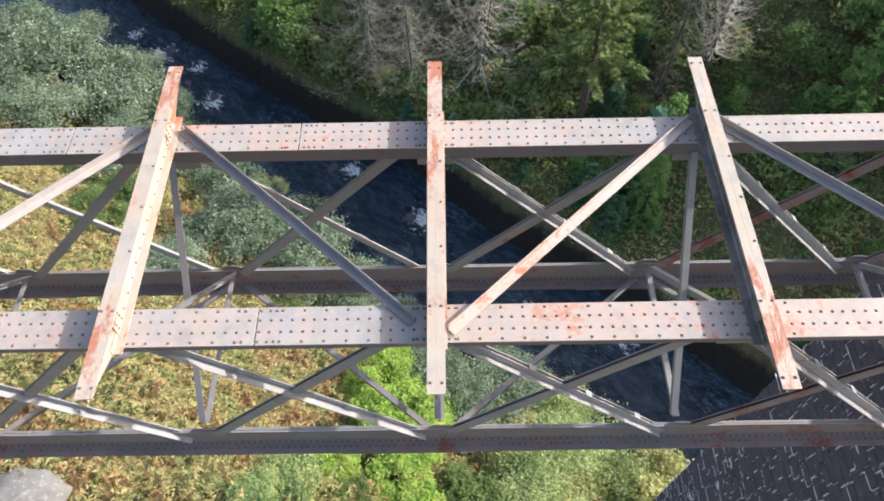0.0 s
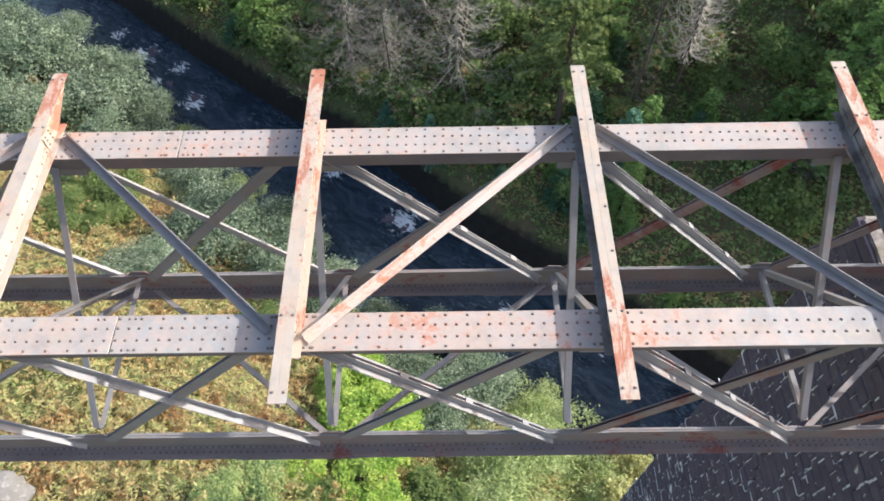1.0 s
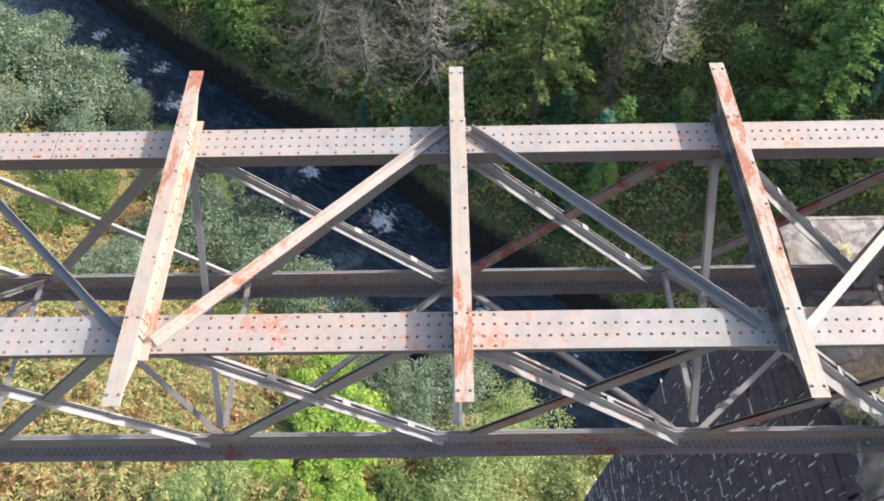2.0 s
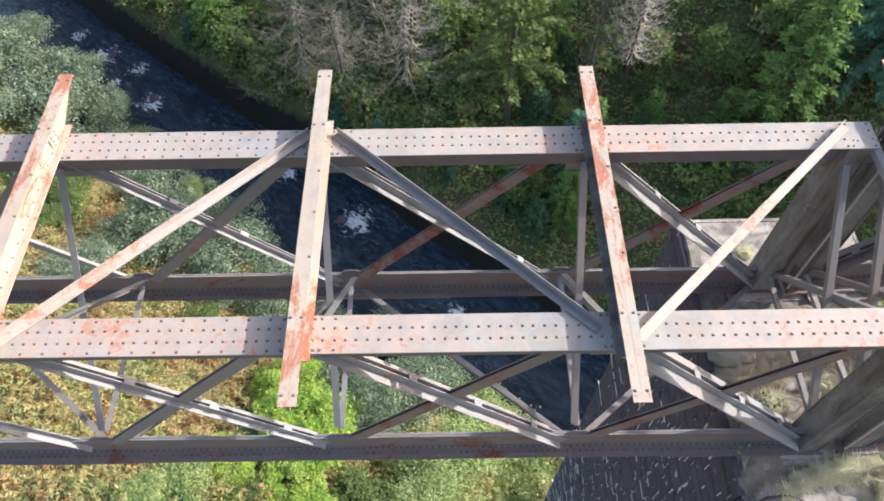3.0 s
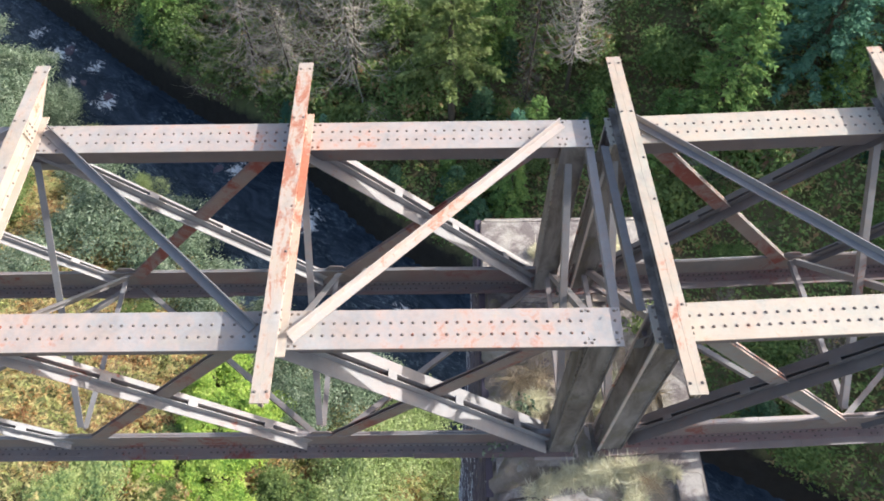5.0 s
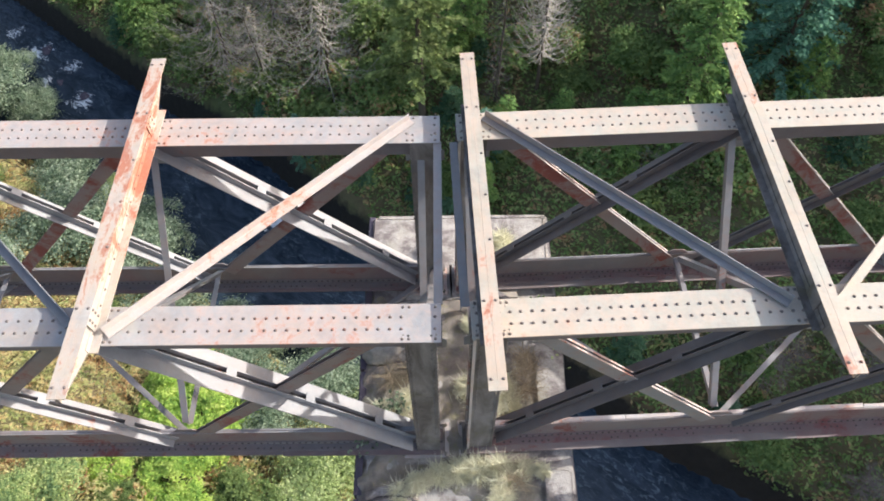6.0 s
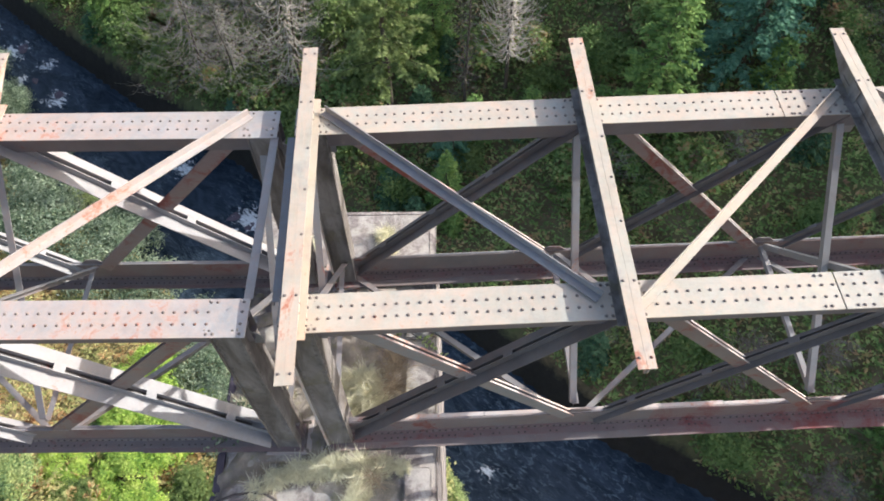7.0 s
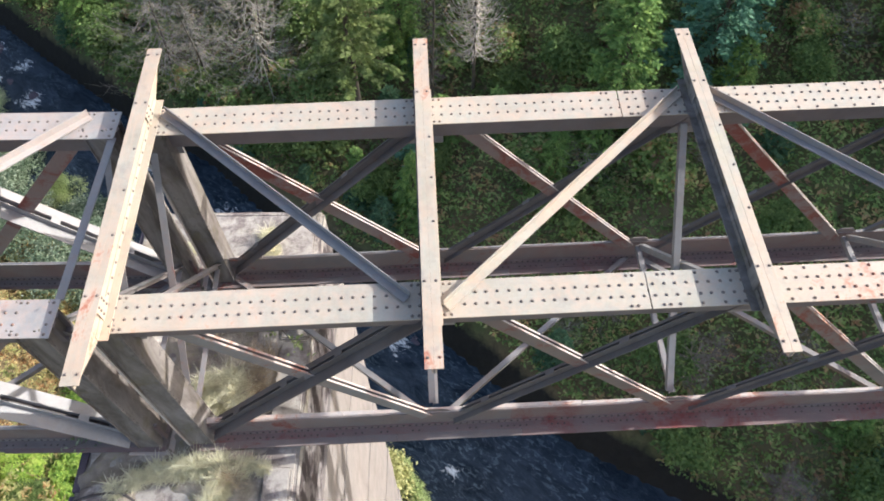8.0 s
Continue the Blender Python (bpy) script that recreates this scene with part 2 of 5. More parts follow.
M_SALLOW = foliage("yellow_green_sallow_leaf", [(0.0, (0.07, 0.115, 0.055)), (0.3, (0.19, 0.29, 0.13)), (0.6, (0.42, 0.51, 0.20)), (1.0, (0.74, 0.74, 0.36))], 1.1, 0.55, glow=0.4)
M_SALLOW_PALE = foliage("pale_yellow_sallow_leaf", [(0.0, (0.20, 0.19, 0.08)), (0.3, (0.45, 0.44, 0.18)), (0.65, (0.68, 0.66, 0.32)), (1.0, (0.80, 0.78, 0.50))], 0.9, 0.5, glow=0.4)
M_YELLOW = foliage("yellow_green_needle", [(0.0, (0.13, 0.17, 0.06)), (0.5, (0.26, 0.33, 0.115)), (1.0, (0.46, 0.50, 0.23))], glow=0.35)
M_BLUE = foliage("blue_green_needle", [(0.0, (0.08, 0.18, 0.12)), (0.5, (0.17, 0.34, 0.225)), (1.0, (0.32, 0.52, 0.35))], glow=0.4)
M_BLUE_DARK = foliage("dark_blue_green_needle", [(0.0, (0.06, 0.12, 0.07)), (0.5, (0.12, 0.22, 0.12)), (1.0, (0.22, 0.34, 0.18))], glow=0.4)
M_FERN = foliage("autumn_bracken", [(0.0, (0.13, 0.06, 0.035)), (0.16, (0.33, 0.165, 0.085)), (0.32, (0.53, 0.34, 0.165)), (0.48, (0.64, 0.54, 0.27)), (0.64, (0.52, 0.52, 0.23)), (0.82, (0.33, 0.40, 0.15)), (1.0, (0.14, 0.21, 0.08))], 0.75, 0.66, glow=0.45)
M_UNDER = foliage("undergrowth_leaf", [(0.0, (0.28, 0.16, 0.11)), (0.20, (0.30, 0.20, 0.125)), (0.32, (0.14, 0.21, 0.08)), (0.48, (0.25, 0.37, 0.12)), (0.62, (0.40, 0.48, 0.19)), (0.72, (0.50, 0.36, 0.19)), (1.0, (0.54, 0.25, 0.15))], 0.8, 0.66, glow=0.42)
M_GREEN = foliage("mid_green_leaf", [(0.0, (0.09, 0.145, 0.055)), (0.5, (0.17, 0.26, 0.09)), (1.0, (0.31, 0.38, 0.15))], 0.8, 0.6, glow=0.45)
M_STRAW = foliage("dry_grass_blade", [(0.0, (0.70, 0.66, 0.48)), (0.5, (0.82, 0.79, 0.60)), (1.0, (0.90, 0.88, 0.72))], 2.0, 0.3, glow=0.5)
M_WITHERED = foliage("withered_brown_stalk", [(0.0, (0.24, 0.18, 0.13)), (0.5, (0.42, 0.34, 0.24)), (1.0, (0.62, 0.54, 0.38))], 2.0, 0.3, glow=0.4)


def bark(name, a, b):
    n = Nodes(name)
    p = n.where((6, 6, 1.5))
    f = n.noise(p, 2.0, 5.0, 0.7)
    n.bump(f, 0.7, 0.02)
    return n.done(n.mix(f, a, b), 0.95, 0.0, 0.2)


M_BARK = bark("brown_bark", (0.06, 0.045, 0.035), (0.16, 0.13, 0.10))
M_DEAD = bark("bleached_dead_wood", (0.32, 0.28, 0.24), (0.60, 0.54, 0.47))
M_DEADPALE = bark("pale_dead_wood", (0.27, 0.24, 0.20), (0.52, 0.47, 0.40))
M_TWIG = bark("grey_brown_twig", (0.14, 0.115, 0.10), (0.30, 0.26, 0.225))
M_DEADGREY = bark("grey_dead_wood", (0.21, 0.185, 0.16), (0.43, 0.385, 0.335))

n = Nodes("leaf_litter_ground")
p = n.where()
f = n.noise(p, 1.6, 6.0, 0.7)
n.bump(n.noise(p, 9.0, 5.0, 0.7), 0.8, 0.06)
litter = n.mix(n.ramp(n.noise(p, 0.25, 4.0), [(0.4, 0.0), (0.65, 1.0)]), n.mix(f, (0.11, 0.085, 0.05), (0.23, 0.18, 0.10)), n.mix(f, (0.075, 0.09, 0.038), (0.16, 0.18, 0.075)))
# the bank's shade put into the colour: near-black up to a wavering height
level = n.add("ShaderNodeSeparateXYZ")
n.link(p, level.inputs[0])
bank_shade = n.ramp(n.math("ADD", n.math("MULTIPLY", level.outputs["Z"], 0.3), n.math("MULTIPLY", f, 0.35)), [(0.30, 1.0), (0.52, 0.0)])
M_GROUND = n.done(n.mix(bank_shade, litter, n.mix(f, (0.018, 0.016, 0.014), (0.05, 0.044, 0.036))), 0.95, 0.0, 0.2)

n = Nodes("dark_river_water")
p = n.where()
flow = n.add("ShaderNodeMapping")
flow.inputs["Rotation"].default_value = (0, 0, radians(39))
n.link(p, flow.inputs["Vector"])
stretch = n.add("ShaderNodeMapping")
stretch.inputs["Scale"].default_value = (0.45, 1.0, 1.0)
n.link(flow.outputs[0], stretch.inputs["Vector"])
rip = n.noise(stretch.outputs[0], 0.95, 7.0, 0.62, 1.2)
fine = n.noise(stretch.outputs[0], 5.5, 4.0, 0.6, 0.5)
# broken white water tumbling over the boulders
spots = None
for (fx, fy, fr) in ((-24.5, 48.9, 1.7), (-21.2, 47.1, 1.3), (-19.3, 43.0, 1.7), (-7.1, 35.4, 1.4), (-1.5, 30.6, 1.9), (5.8, 22.9, 1.1), (11.8, 20.4, 1.3), (15.2, 12.0, 0.8), (-22.8, 45.4, 0.9), (-27.6, 51.6, 1.2)):
    d = n.add("ShaderNodeVectorMath")
    d.operation = "DISTANCE"
    n.link(p, d.inputs[0])
    d.inputs[1].default_value = (fx, fy, -1.5)
    m = n.math("SUBTRACT", 1.0, n.math("DIVIDE", d.outputs["Value"], fr))
    spots = m if spots is None else n.math("MAXIMUM", spots, m)
spots = n.math("MAXIMUM", spots, -0.55)
froth = n.noise(stretch.outputs[0], 2.1, 9.0, 0.74, 1.3)
foam = n.ramp(n.math("ADD", n.math("MULTIPLY", spots, 0.66), n.math("SUBTRACT", n.math("MULTIPLY", froth, 2.6), 1.0)), [(0.66, 0.0), (0.74, 0.5), (0.90, 1.0)])
# broken crests where the current quickens
lively = n.math("MULTIPLY", n.ramp(n.noise(stretch.outputs[0], 4.0, 7.0, 0.72, 0.8), [(0.52, 0.0), (0.66, 0.8)]), n.ramp(n.noise(p, 0.22, 3.0, 0.6), [(0.40, 0.0), (0.60, 1.0)]))
n.bump(n.math("ADD", rip, n.math("MULTIPLY", fine, 0.4)), 0.55, 0.3)
M_WATER = n.done(n.mix(foam, n.mix(lively, n.mix(n.ramp(rip, [(0.35, 0.0), (0.68, 1.0)]), (0.013, 0.021, 0.033), (0.042, 0.062, 0.090)), (0.13, 0.18, 0.22)), n.mix(froth, (0.42, 0.49, 0.54), (0.90, 0.92, 0.94))), n.ramp(foam, [(0, 0.12), (1, 0.7)]), 0.0, 0.09)


# ---------------------------------------------------------------- building helpers
def part(name, bm, material, parent, label=""):
    me = bpy.data.meshes.new(name)
    bm.to_mesh(me)
    bm.free()
    me.materials.append(material)
    ob = new(name, me)
    ob.parent = parent
    return tagged(ob, label) if label else ob


def empty(name, place, turn=0.0, **tags):
    ob = new(name)
    ob.matrix_world = pose(*place, 0, 0, turn)
    return tagged(ob, **tags)


def box(bm, lo, hi):
    """An upright box between two corners."""
    v = [bm.verts.new((x, y, z)) for x in (lo[0], hi[0]) for y in (lo[1], hi[1]) for z in (lo[2], hi[2])]
    for f in ((0, 1, 3, 2), (4, 6, 7, 5), (0, 4, 5, 1), (2, 3, 7, 6), (0, 2, 6, 4), (1, 5, 7, 3)):
        bm.faces.new([v[i] for i in f])


def bar(bm, a, b, wide, thick, side=(0, 1, 0), shift=(0.0, 0.0)):
    """A bar from a to b: wide along side, thick along its own upper normal, shifted by (side, normal)."""
    a, b = Vector(a), Vector(b)
    d = (b - a).normalized()
    s = Vector(side)
    s = (s - d * s.dot(d)).normalized()
    u = d.cross(s).normalized()
    if u.z < 0:
        u = -u
    off = s * shift[0] + u * shift[1]
    v = []
    for p in (a, b):
        for sx, sz in ((-1, -1), (1, -1), (1, 1), (-1, 1)):
            v.append(bm.verts.new(p + off + s * (sx * wide / 2) + u * (sz * thick / 2)))
    for f in ((0, 3, 2, 1), (4, 5, 6, 7), (0, 1, 5, 4), (1, 2, 6, 5), (2, 3, 7, 6), (3, 0, 4, 7)):
        bm.faces.new([v[i] for i in f])


def mesh_from(name, verts, faces, material):
    me = bpy.data.meshes.new(name)
    verts, faces = np.asarray(verts, np.float32), np.asarray(faces, np.int32)
    k = faces.shape[1]
    me.vertices.add(len(verts))
    me.vertices.foreach_set("co", verts.ravel())
    me.loops.add(faces.size)
    me.loops.foreach_set("vertex_index", faces.ravel())
    me.polygons.add(len(faces))
    me.polygons.foreach_set("loop_start", np.arange(0, faces.size, k, dtype=np.int32))
    me.polygons.foreach_set("loop_total", np.full(len(faces), k, np.int32))
    me.update(calc_edges=True)
    me.materials.append(material)
    return me


DOME = [(math.cos(a) * r, math.sin(a) * r, z) for r, z in ((1.0, 0.0), (0.72, 0.55)) for a in [k * math.pi / 3 for k in range(6)]] + [(0, 0, 0.78)]
DOME_FACES = [(k, (k + 1) % 6, 6 + (k + 1) % 6) for k in range(6)] + [(k, 6 + (k + 1) % 6, 6 + k) for k in range(6)] + [(6 + k, 6 + (k + 1) % 6, 12) for k in range(6)]


def rivets(name, places, size, material, parent, normal="z"):
    """Many rivet heads, joined, on a face that looks up (z) or along -y."""
    dome, faces = np.array(DOME) * size, np.array(DOME_FACES)
    if normal == "-y":
        dome = dome[:, [0, 2, 1]] * (1, -1, 1)
    if normal == "x":
        dome = dome[:, [2, 0, 1]]
    pl = np.array(places, float)
    verts = (pl[:, None, :] + dome[None]).reshape(-1, 3)
    fs = (faces[None] + 13 * np.arange(len(pl))[:, None, None]).reshape(-1, 3)
    ob = new(name, mesh_from(name, verts, fs, material))
    ob.parent = parent
    return tagged(ob, kind="stuff")


# ---------------------------------------------------------------- the steel spans
PANEL, Z_TOP, Z_LOW, Z_FLANGE, Z_BASE = 3.5, 34.0, 30.79, 30.27, 30.0
HALF_TOP, HALF_LOW = 1.39, 1.40       # half the spacing of the chords
W_TOP = 0.466
ZT, ZL, ZF = Z_TOP - Z_BASE, Z_LOW - Z_BASE, Z_FLANGE - Z_BASE


def cross_girder(span, u, paint):
    """A built-up girder over the top chords: thin web, angles, tapered cantilever ends."""
    half, deep, z1 = 2.37, 0.32, ZT + 0.33
    y0 = 0.03
    bm = bmesh.new()
    prof = [(-half, z1), (-half, z1 - 0.10), (-1.75, z1 - deep), (1.75, z1 - deep), (half, z1 - 0.10), (half, z1)]
    a = [bm.verts.new((-0.008, y0 + y, z - 0.0135)) for y, z in prof]
    b = [bm.verts.new((0.008, y0 + y, z - 0.0135)) for y, z in prof]
    bm.faces.new(a)
    bm.faces.new(b[::-1])
    for i in range(6):
        j = (i + 1) % 6
        bm.faces.new((a[j], a[i], b[i], b[j]))
    # dark web: shade on the side away from the sun, put into the paint
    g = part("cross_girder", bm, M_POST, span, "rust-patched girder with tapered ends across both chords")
    g.location = (u, 0, 0)
    # paler plate laid over the web for its sunlit side
    bm = bmesh.new()
    prof = [(-half, z1 - 0.014), (-half, z1 - 0.10), (-1.75, z1 - deep + 0.01), (1.75, z1 - deep + 0.01), (half, z1 - 0.10), (half, z1 - 0.014)]
    a = [bm.verts.new((0.0085, y0 + y, z)) for y, z in prof]
    b = [bm.verts.new((0.0125, y0 + y, z)) for y, z in prof]
    bm.faces.new(a)
    bm.faces.new(b[::-1])
    for i in range(6):
        j = (i + 1) % 6
        bm.faces.new((a[j], a[i], b[i], b[j]))
    part("sunlit_web_face", bm, paint, g)
    for s, name in ((-1, "top_angle"), (1, "top_angle")):
        bm = bmesh.new()
        x0, x1 = sorted((s * 0.0006, s * 0.094))
        box(bm, (x0, y0 - half, z1 - 0.012), (x1, y0 + half, z1 + (0.001 if s > 0 else 0.0)))
        x0, x1 = sorted((s * 0.0135, s * 0.024))
        box(bm, (x0, y0 - half, z1 - 0.095), (x1, y0 + half, z1 - 0.013))
        part(name, bm, paint, g)
        bm = bmesh.new()
        x0, x1 = sorted((s * 0.0135, s * 0.115))
        box(bm, (x0, y0 - 1.74, ZT + 0.004), (x1, y0 + 1.74, ZT + 0.018))
        x0, x1 = sorted((s * 0.0135, s * 0.023))
        box(bm, (x0, y0 - 1.74, ZT + 0.019), (x1, y0 + 1.74, ZT + 0.09))
        # angle and stiffener: pale towards the sun, dark paint as shade behind
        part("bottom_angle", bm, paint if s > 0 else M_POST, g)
        for y in (-1.39, 1.39):
            bm = bmesh.new()
            x0, x1 = sorted((s * 0.0245, s * 0.036))
            box(bm, (x0, y0 + y - 0.12, ZT + 0.02), (x1, y0 + y + 0.12, ZT + 0.23))
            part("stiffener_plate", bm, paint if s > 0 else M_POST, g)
    pts = [(s * 0.06, y0 + y, z1 + 0.002) for s in (-1, 1) for y in (-2.25, -1.38, 1.38, 2.25)]
    pts += [(0.065, y0 + k * 0.62, z1 + 0.002) for k in range(-1, 2)]
    rivets("riveting", pts, 0.019, M_RIVET_DARK, g)
    pts = [(0.037, y0 + y, ZT + z) for y in (-1.45, -1.33, 1.33, 1.45) for z in (0.07, 0.14, 0.2)]
    pts += [(0.025, y0 - 1.2 + 0.2 * k, ZT + z) for k in range(13) for z in (0.06, 0.28)]
    rivets("side_riveting", pts, 0.019, M_RIVET_DARK, g, "x")
    return g


def low(side):
    """Where a bottom chord runs, across the span."""
    return side * HALF_LOW - 0.04


def extrude(bm, profile, u0, u1):
    """A closed outline in (y, z) drawn out along x."""
    a = [bm.verts.new((u0, y, z)) for y, z in profile]
    b = [bm.verts.new((u1, y, z)) for y, z in profile]
    bm.faces.new(a[::-1])
    bm.faces.new(b)
    for i in range(len(a)):
        j = (i + 1) % len(a)
        bm.faces.new((a[i], a[j], b[j], b[i]))
    bmesh.ops.recalc_face_normals(bm, faces=bm.faces)


def channel(y, s, z0, z1, leg, t=0.014):
    """Outline of a channel with its back at y and its legs pointing to the side s."""
    return [(y, z0), (y + s * leg, z0), (y + s * leg, z0 + t), (y + s * t, z0 + t), (y + s * t, z1 - t), (y + s * leg, z1 - t), (y + s * leg, z1), (y, z1)]


def top_chord(span, side, u0, u1, nodes, thick_from, thick_to, splices, key, paint):
    """A box chord of two channels under a wide riveted cover plate."""
    y = side * HALF_TOP
    bm = bmesh.new()
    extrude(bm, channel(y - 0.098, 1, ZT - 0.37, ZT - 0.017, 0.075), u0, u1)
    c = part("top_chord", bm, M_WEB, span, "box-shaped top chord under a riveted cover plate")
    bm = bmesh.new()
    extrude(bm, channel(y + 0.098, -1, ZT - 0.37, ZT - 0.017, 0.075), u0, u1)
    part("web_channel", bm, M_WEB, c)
    cuts = [u0] + [s for s in splices if u0 < s < u1] + [u1]
    rnd = random.Random(key)
    for a, b in zip(cuts, cuts[1:]):
        bm = bmesh.new()
        z = ZT + rnd.choice((0.0, 0.004))
        box(bm, (a + 0.007, y - W_TOP / 2, z - 0.016), (b - 0.007, y + W_TOP / 2, z))
        bmesh.ops.bevel(bm, geom=bm.edges[:], offset=0.003, segments=1, affect="EDGES")
        part("cover_plate", bm, paint, c)
    pts = []
    u = u0 + 0.07
    k = 0
    while u < u1 - 0.04:
        if not any(abs(u - m) < 0.11 for m in nodes):
            pts += [(u + rnd.uniform(-0.006, 0.006), y - 0.072, ZT + 0.002), (u + rnd.uniform(-0.006, 0.006), y + 0.072, ZT + 0.002)]
            if thick_from < u < thick_to and k % 2 == 0:
                pts += [(u, y - 0.19, ZT + 0.002), (u, y + 0.19, ZT + 0.002)]
        u += 0.121
        k += 1
    for m in list(nodes) + [s for s in splices]:
        for d in (-0.21, -0.14, 0.14, 0.21):
            if u0 < m + d < u1:
                pts += [(m + d, y - 0.19, ZT + 0.002), (m + d, y + 0.19, ZT + 0.002)]
    rivets("riveting", pts, 0.0205, M_RIVET_DARK, c)
    return c


def bottom_chord(span, side, u0, u1, nodes, key, red_from, lip):
    """A deep web plate on a wide bottom flange, with narrow angles along its top edge."""
    y = low(side)
    rnd = random.Random(key)
    bm = bmesh.new()
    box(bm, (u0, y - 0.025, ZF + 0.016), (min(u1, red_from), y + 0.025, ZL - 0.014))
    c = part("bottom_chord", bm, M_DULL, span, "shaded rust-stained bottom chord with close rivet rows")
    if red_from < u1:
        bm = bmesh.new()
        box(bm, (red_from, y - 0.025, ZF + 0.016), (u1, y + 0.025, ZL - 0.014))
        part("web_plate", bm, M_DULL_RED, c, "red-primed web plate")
    for s in (-1, 1):
        # flange angles: a leg against the web and a leg over the flange plate
        bm = bmesh.new()
        extrude(bm, [(y + s * 0.026, ZF + 0.016), (y + s * 0.14, ZF + 0.016), (y + s * 0.14, ZF + 0.028), (y + s * 0.038, ZF + 0.028), (y + s * 0.038, ZF + 0.125), (y + s * 0.026, ZF + 0.125)], u0, u1)
        part("flange_angle", bm, M_DULL_RED if lip else M_DULL, c)
        u = u0
        while u < u1 - 0.2:
            v = min(u1, u + rnd.uniform(1.0, 2.4))
            bm = bmesh.new()
            e0, e1 = sorted((s * 0.004, s * (rnd.uniform(0.044, 0.07) * (0.4 if side > 0 else 1.0 if lip else 0.65) if s > 0 else rnd.uniform(0.02, 0.04) * (0.4 if lip else 1.0))))
            box(bm, (u + 0.005, y + e0, ZL - 0.013), (v - 0.005, y + e1, ZL - 0.001))
            # near right-span edges take pale paint as the sunlit line along the chord
            part("edge_angle", bm, M_LATERAL if lip and side < 0 else M_BRACE, c)
            u = v
    u = u0
    while u < u1 - 0.3:
        v = min(u1, u + rnd.uniform(1.6, 3.4))
        bm = bmesh.new()
        w = rnd.uniform(0.19, 0.215)
        reach = rnd.uniform(0.245, 0.272) if lip else w
        box(bm, (u + 0.002, y - reach, ZF), (v - 0.002, y + w, ZF + 0.015))
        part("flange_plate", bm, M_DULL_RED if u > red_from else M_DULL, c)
        u = v
    pts, flat = [], []
    u = u0 + 0.05
    while u < u1 - 0.03:
        pts.append((u, y - 0.038, ZF + 0.085))
        if rnd.random() < 0.6:
            flat.append((u + 0.04, y - 0.10, ZF + 0.028))
        u += 0.095
    # near-black heads carry the shade round the rivets
    rivets("riveting", pts, 0.020, M_NEAR_BLACK, c, "-y")
    rivets("flange_riveting", flat, 0.016, M_NEAR_BLACK, c)
    return c


def main_diagonal(span, a, b, leg, flange, material, slot=1.0):
    """Two angles back to back with a slot between, their flat legs below, held by battens."""
    gap, drop = (0.042 if flange > 0.11 else 0.032 if flange > 0.08 else 0.024), 0.019
    gap *= slot
    bm = bmesh.new()
    bar(bm, a, b, 0.012, leg, shift=(-gap, -drop))
    d = part("main_diagonal", bm, material, span)
    for s in (-1, 1):
        if s > 0:
            bm = bmesh.new()
            bar(bm, a, b, 0.012, leg, shift=(gap, -drop))
            part("web_leg", bm, material, d)
        bm = bmesh.new()
        bar(bm, a, b, flange, 0.012, shift=(s * (gap + 0.007 + flange / 2), -leg / 2 + 0.006 - drop))
        part("flat_leg", bm, material, d)
    bm = bmesh.new()
    bar(bm, a, b, max(0.012, 2 * gap - 0.014), 0.012, shift=(0, -leg / 2 + 0.012 - drop))
    # near-black floor: the deep slot's shade put into its colour
    part("packing", bm, M_NEAR_BLACK, d)
    va, vb = Vector(a), Vector(b)
    k = max(3, round((vb - va).length / 1.05))
    for i in range(k):
        c = va + (vb - va) * ((i + 0.35) / k)
        w = (vb - va).normalized() * 0.07
        bm = bmesh.new()
        bar(bm, c - w, c + w, 2 * gap + 0.03, 0.012, shift=(0, leg / 2 + 0.007 - drop))
        part("batten", bm, material, d)
    return d


def light_diagonal(span, a, b, side, material):
    """A single angle: an upright leg with its flat leg turned outwards along the foot, and two tie plates."""
    bm = bmesh.new()
    bar(bm, a, b, 0.012, 0.12)
    d = part("main_diagonal", bm, material, span)
    bm = bmesh.new()
    bar(bm, a, b, 0.10, 0.012, shift=(side * 0.057, -0.054))
    part("flat_leg", bm, material, d)
    va, vb = Vector(a), Vector(b)
    w = (vb - va).normalized() * 0.08
    for k in (0.32, 0.68):
        c = va + (vb - va) * k
        bm = bmesh.new()
        bar(bm, c - w, c + w, 0.012, 0.15, shift=(side * 0.013, 0.0))
        part("tie_plate", bm, material, d)
    return d


def counter_diagonal(span, a, b, deep, material, lip=None):
    """Two flats on edge with a narrow slot between them."""
    bm = bmesh.new()
    bar(bm, a, b, 0.014, deep, shift=(-0.024, 0))
    d = part("counter_diagonal", bm, material, span)
    bm = bmesh.new()
    bar(bm, a, b, 0.014, deep, shift=(0.024, 0))
    part("flat", bm, material, d)
    bm = bmesh.new()
    bar(bm, a, b, 0.032, 0.012, shift=(0, -deep / 2 + 0.02))
    part("packing", bm, material, d)
    # pale strips put the sunlight on the top edges into paint
    if lip:
        for s in (-1, 1):
            bm = bmesh.new()
            bar(bm, a, b, 0.026, 0.010, shift=(s * 0.030, deep / 2 + 0.006))
            part("sunlit_lip", bm, lip, d, "pale flaking lip painted as the sunlit top edge")
    return d


def angle_bar(span, name, a, b, size, material, leg=-1, side=(0, 1, 0), up=-1):
    """A rolled angle: one flat leg, one leg standing on an edge of it."""
    bm = bmesh.new()
    bar(bm, a, b, size, 0.012, side=side)
    d = part(name, bm, material, span)
    bm = bmesh.new()
    bar(bm, a, b, 0.012, size * 0.85, side=side, shift=(leg * (size / 2 - 0.006), up * (size * 0.425 + 0.007)))
    part("leg", bm, material, d)
    return d


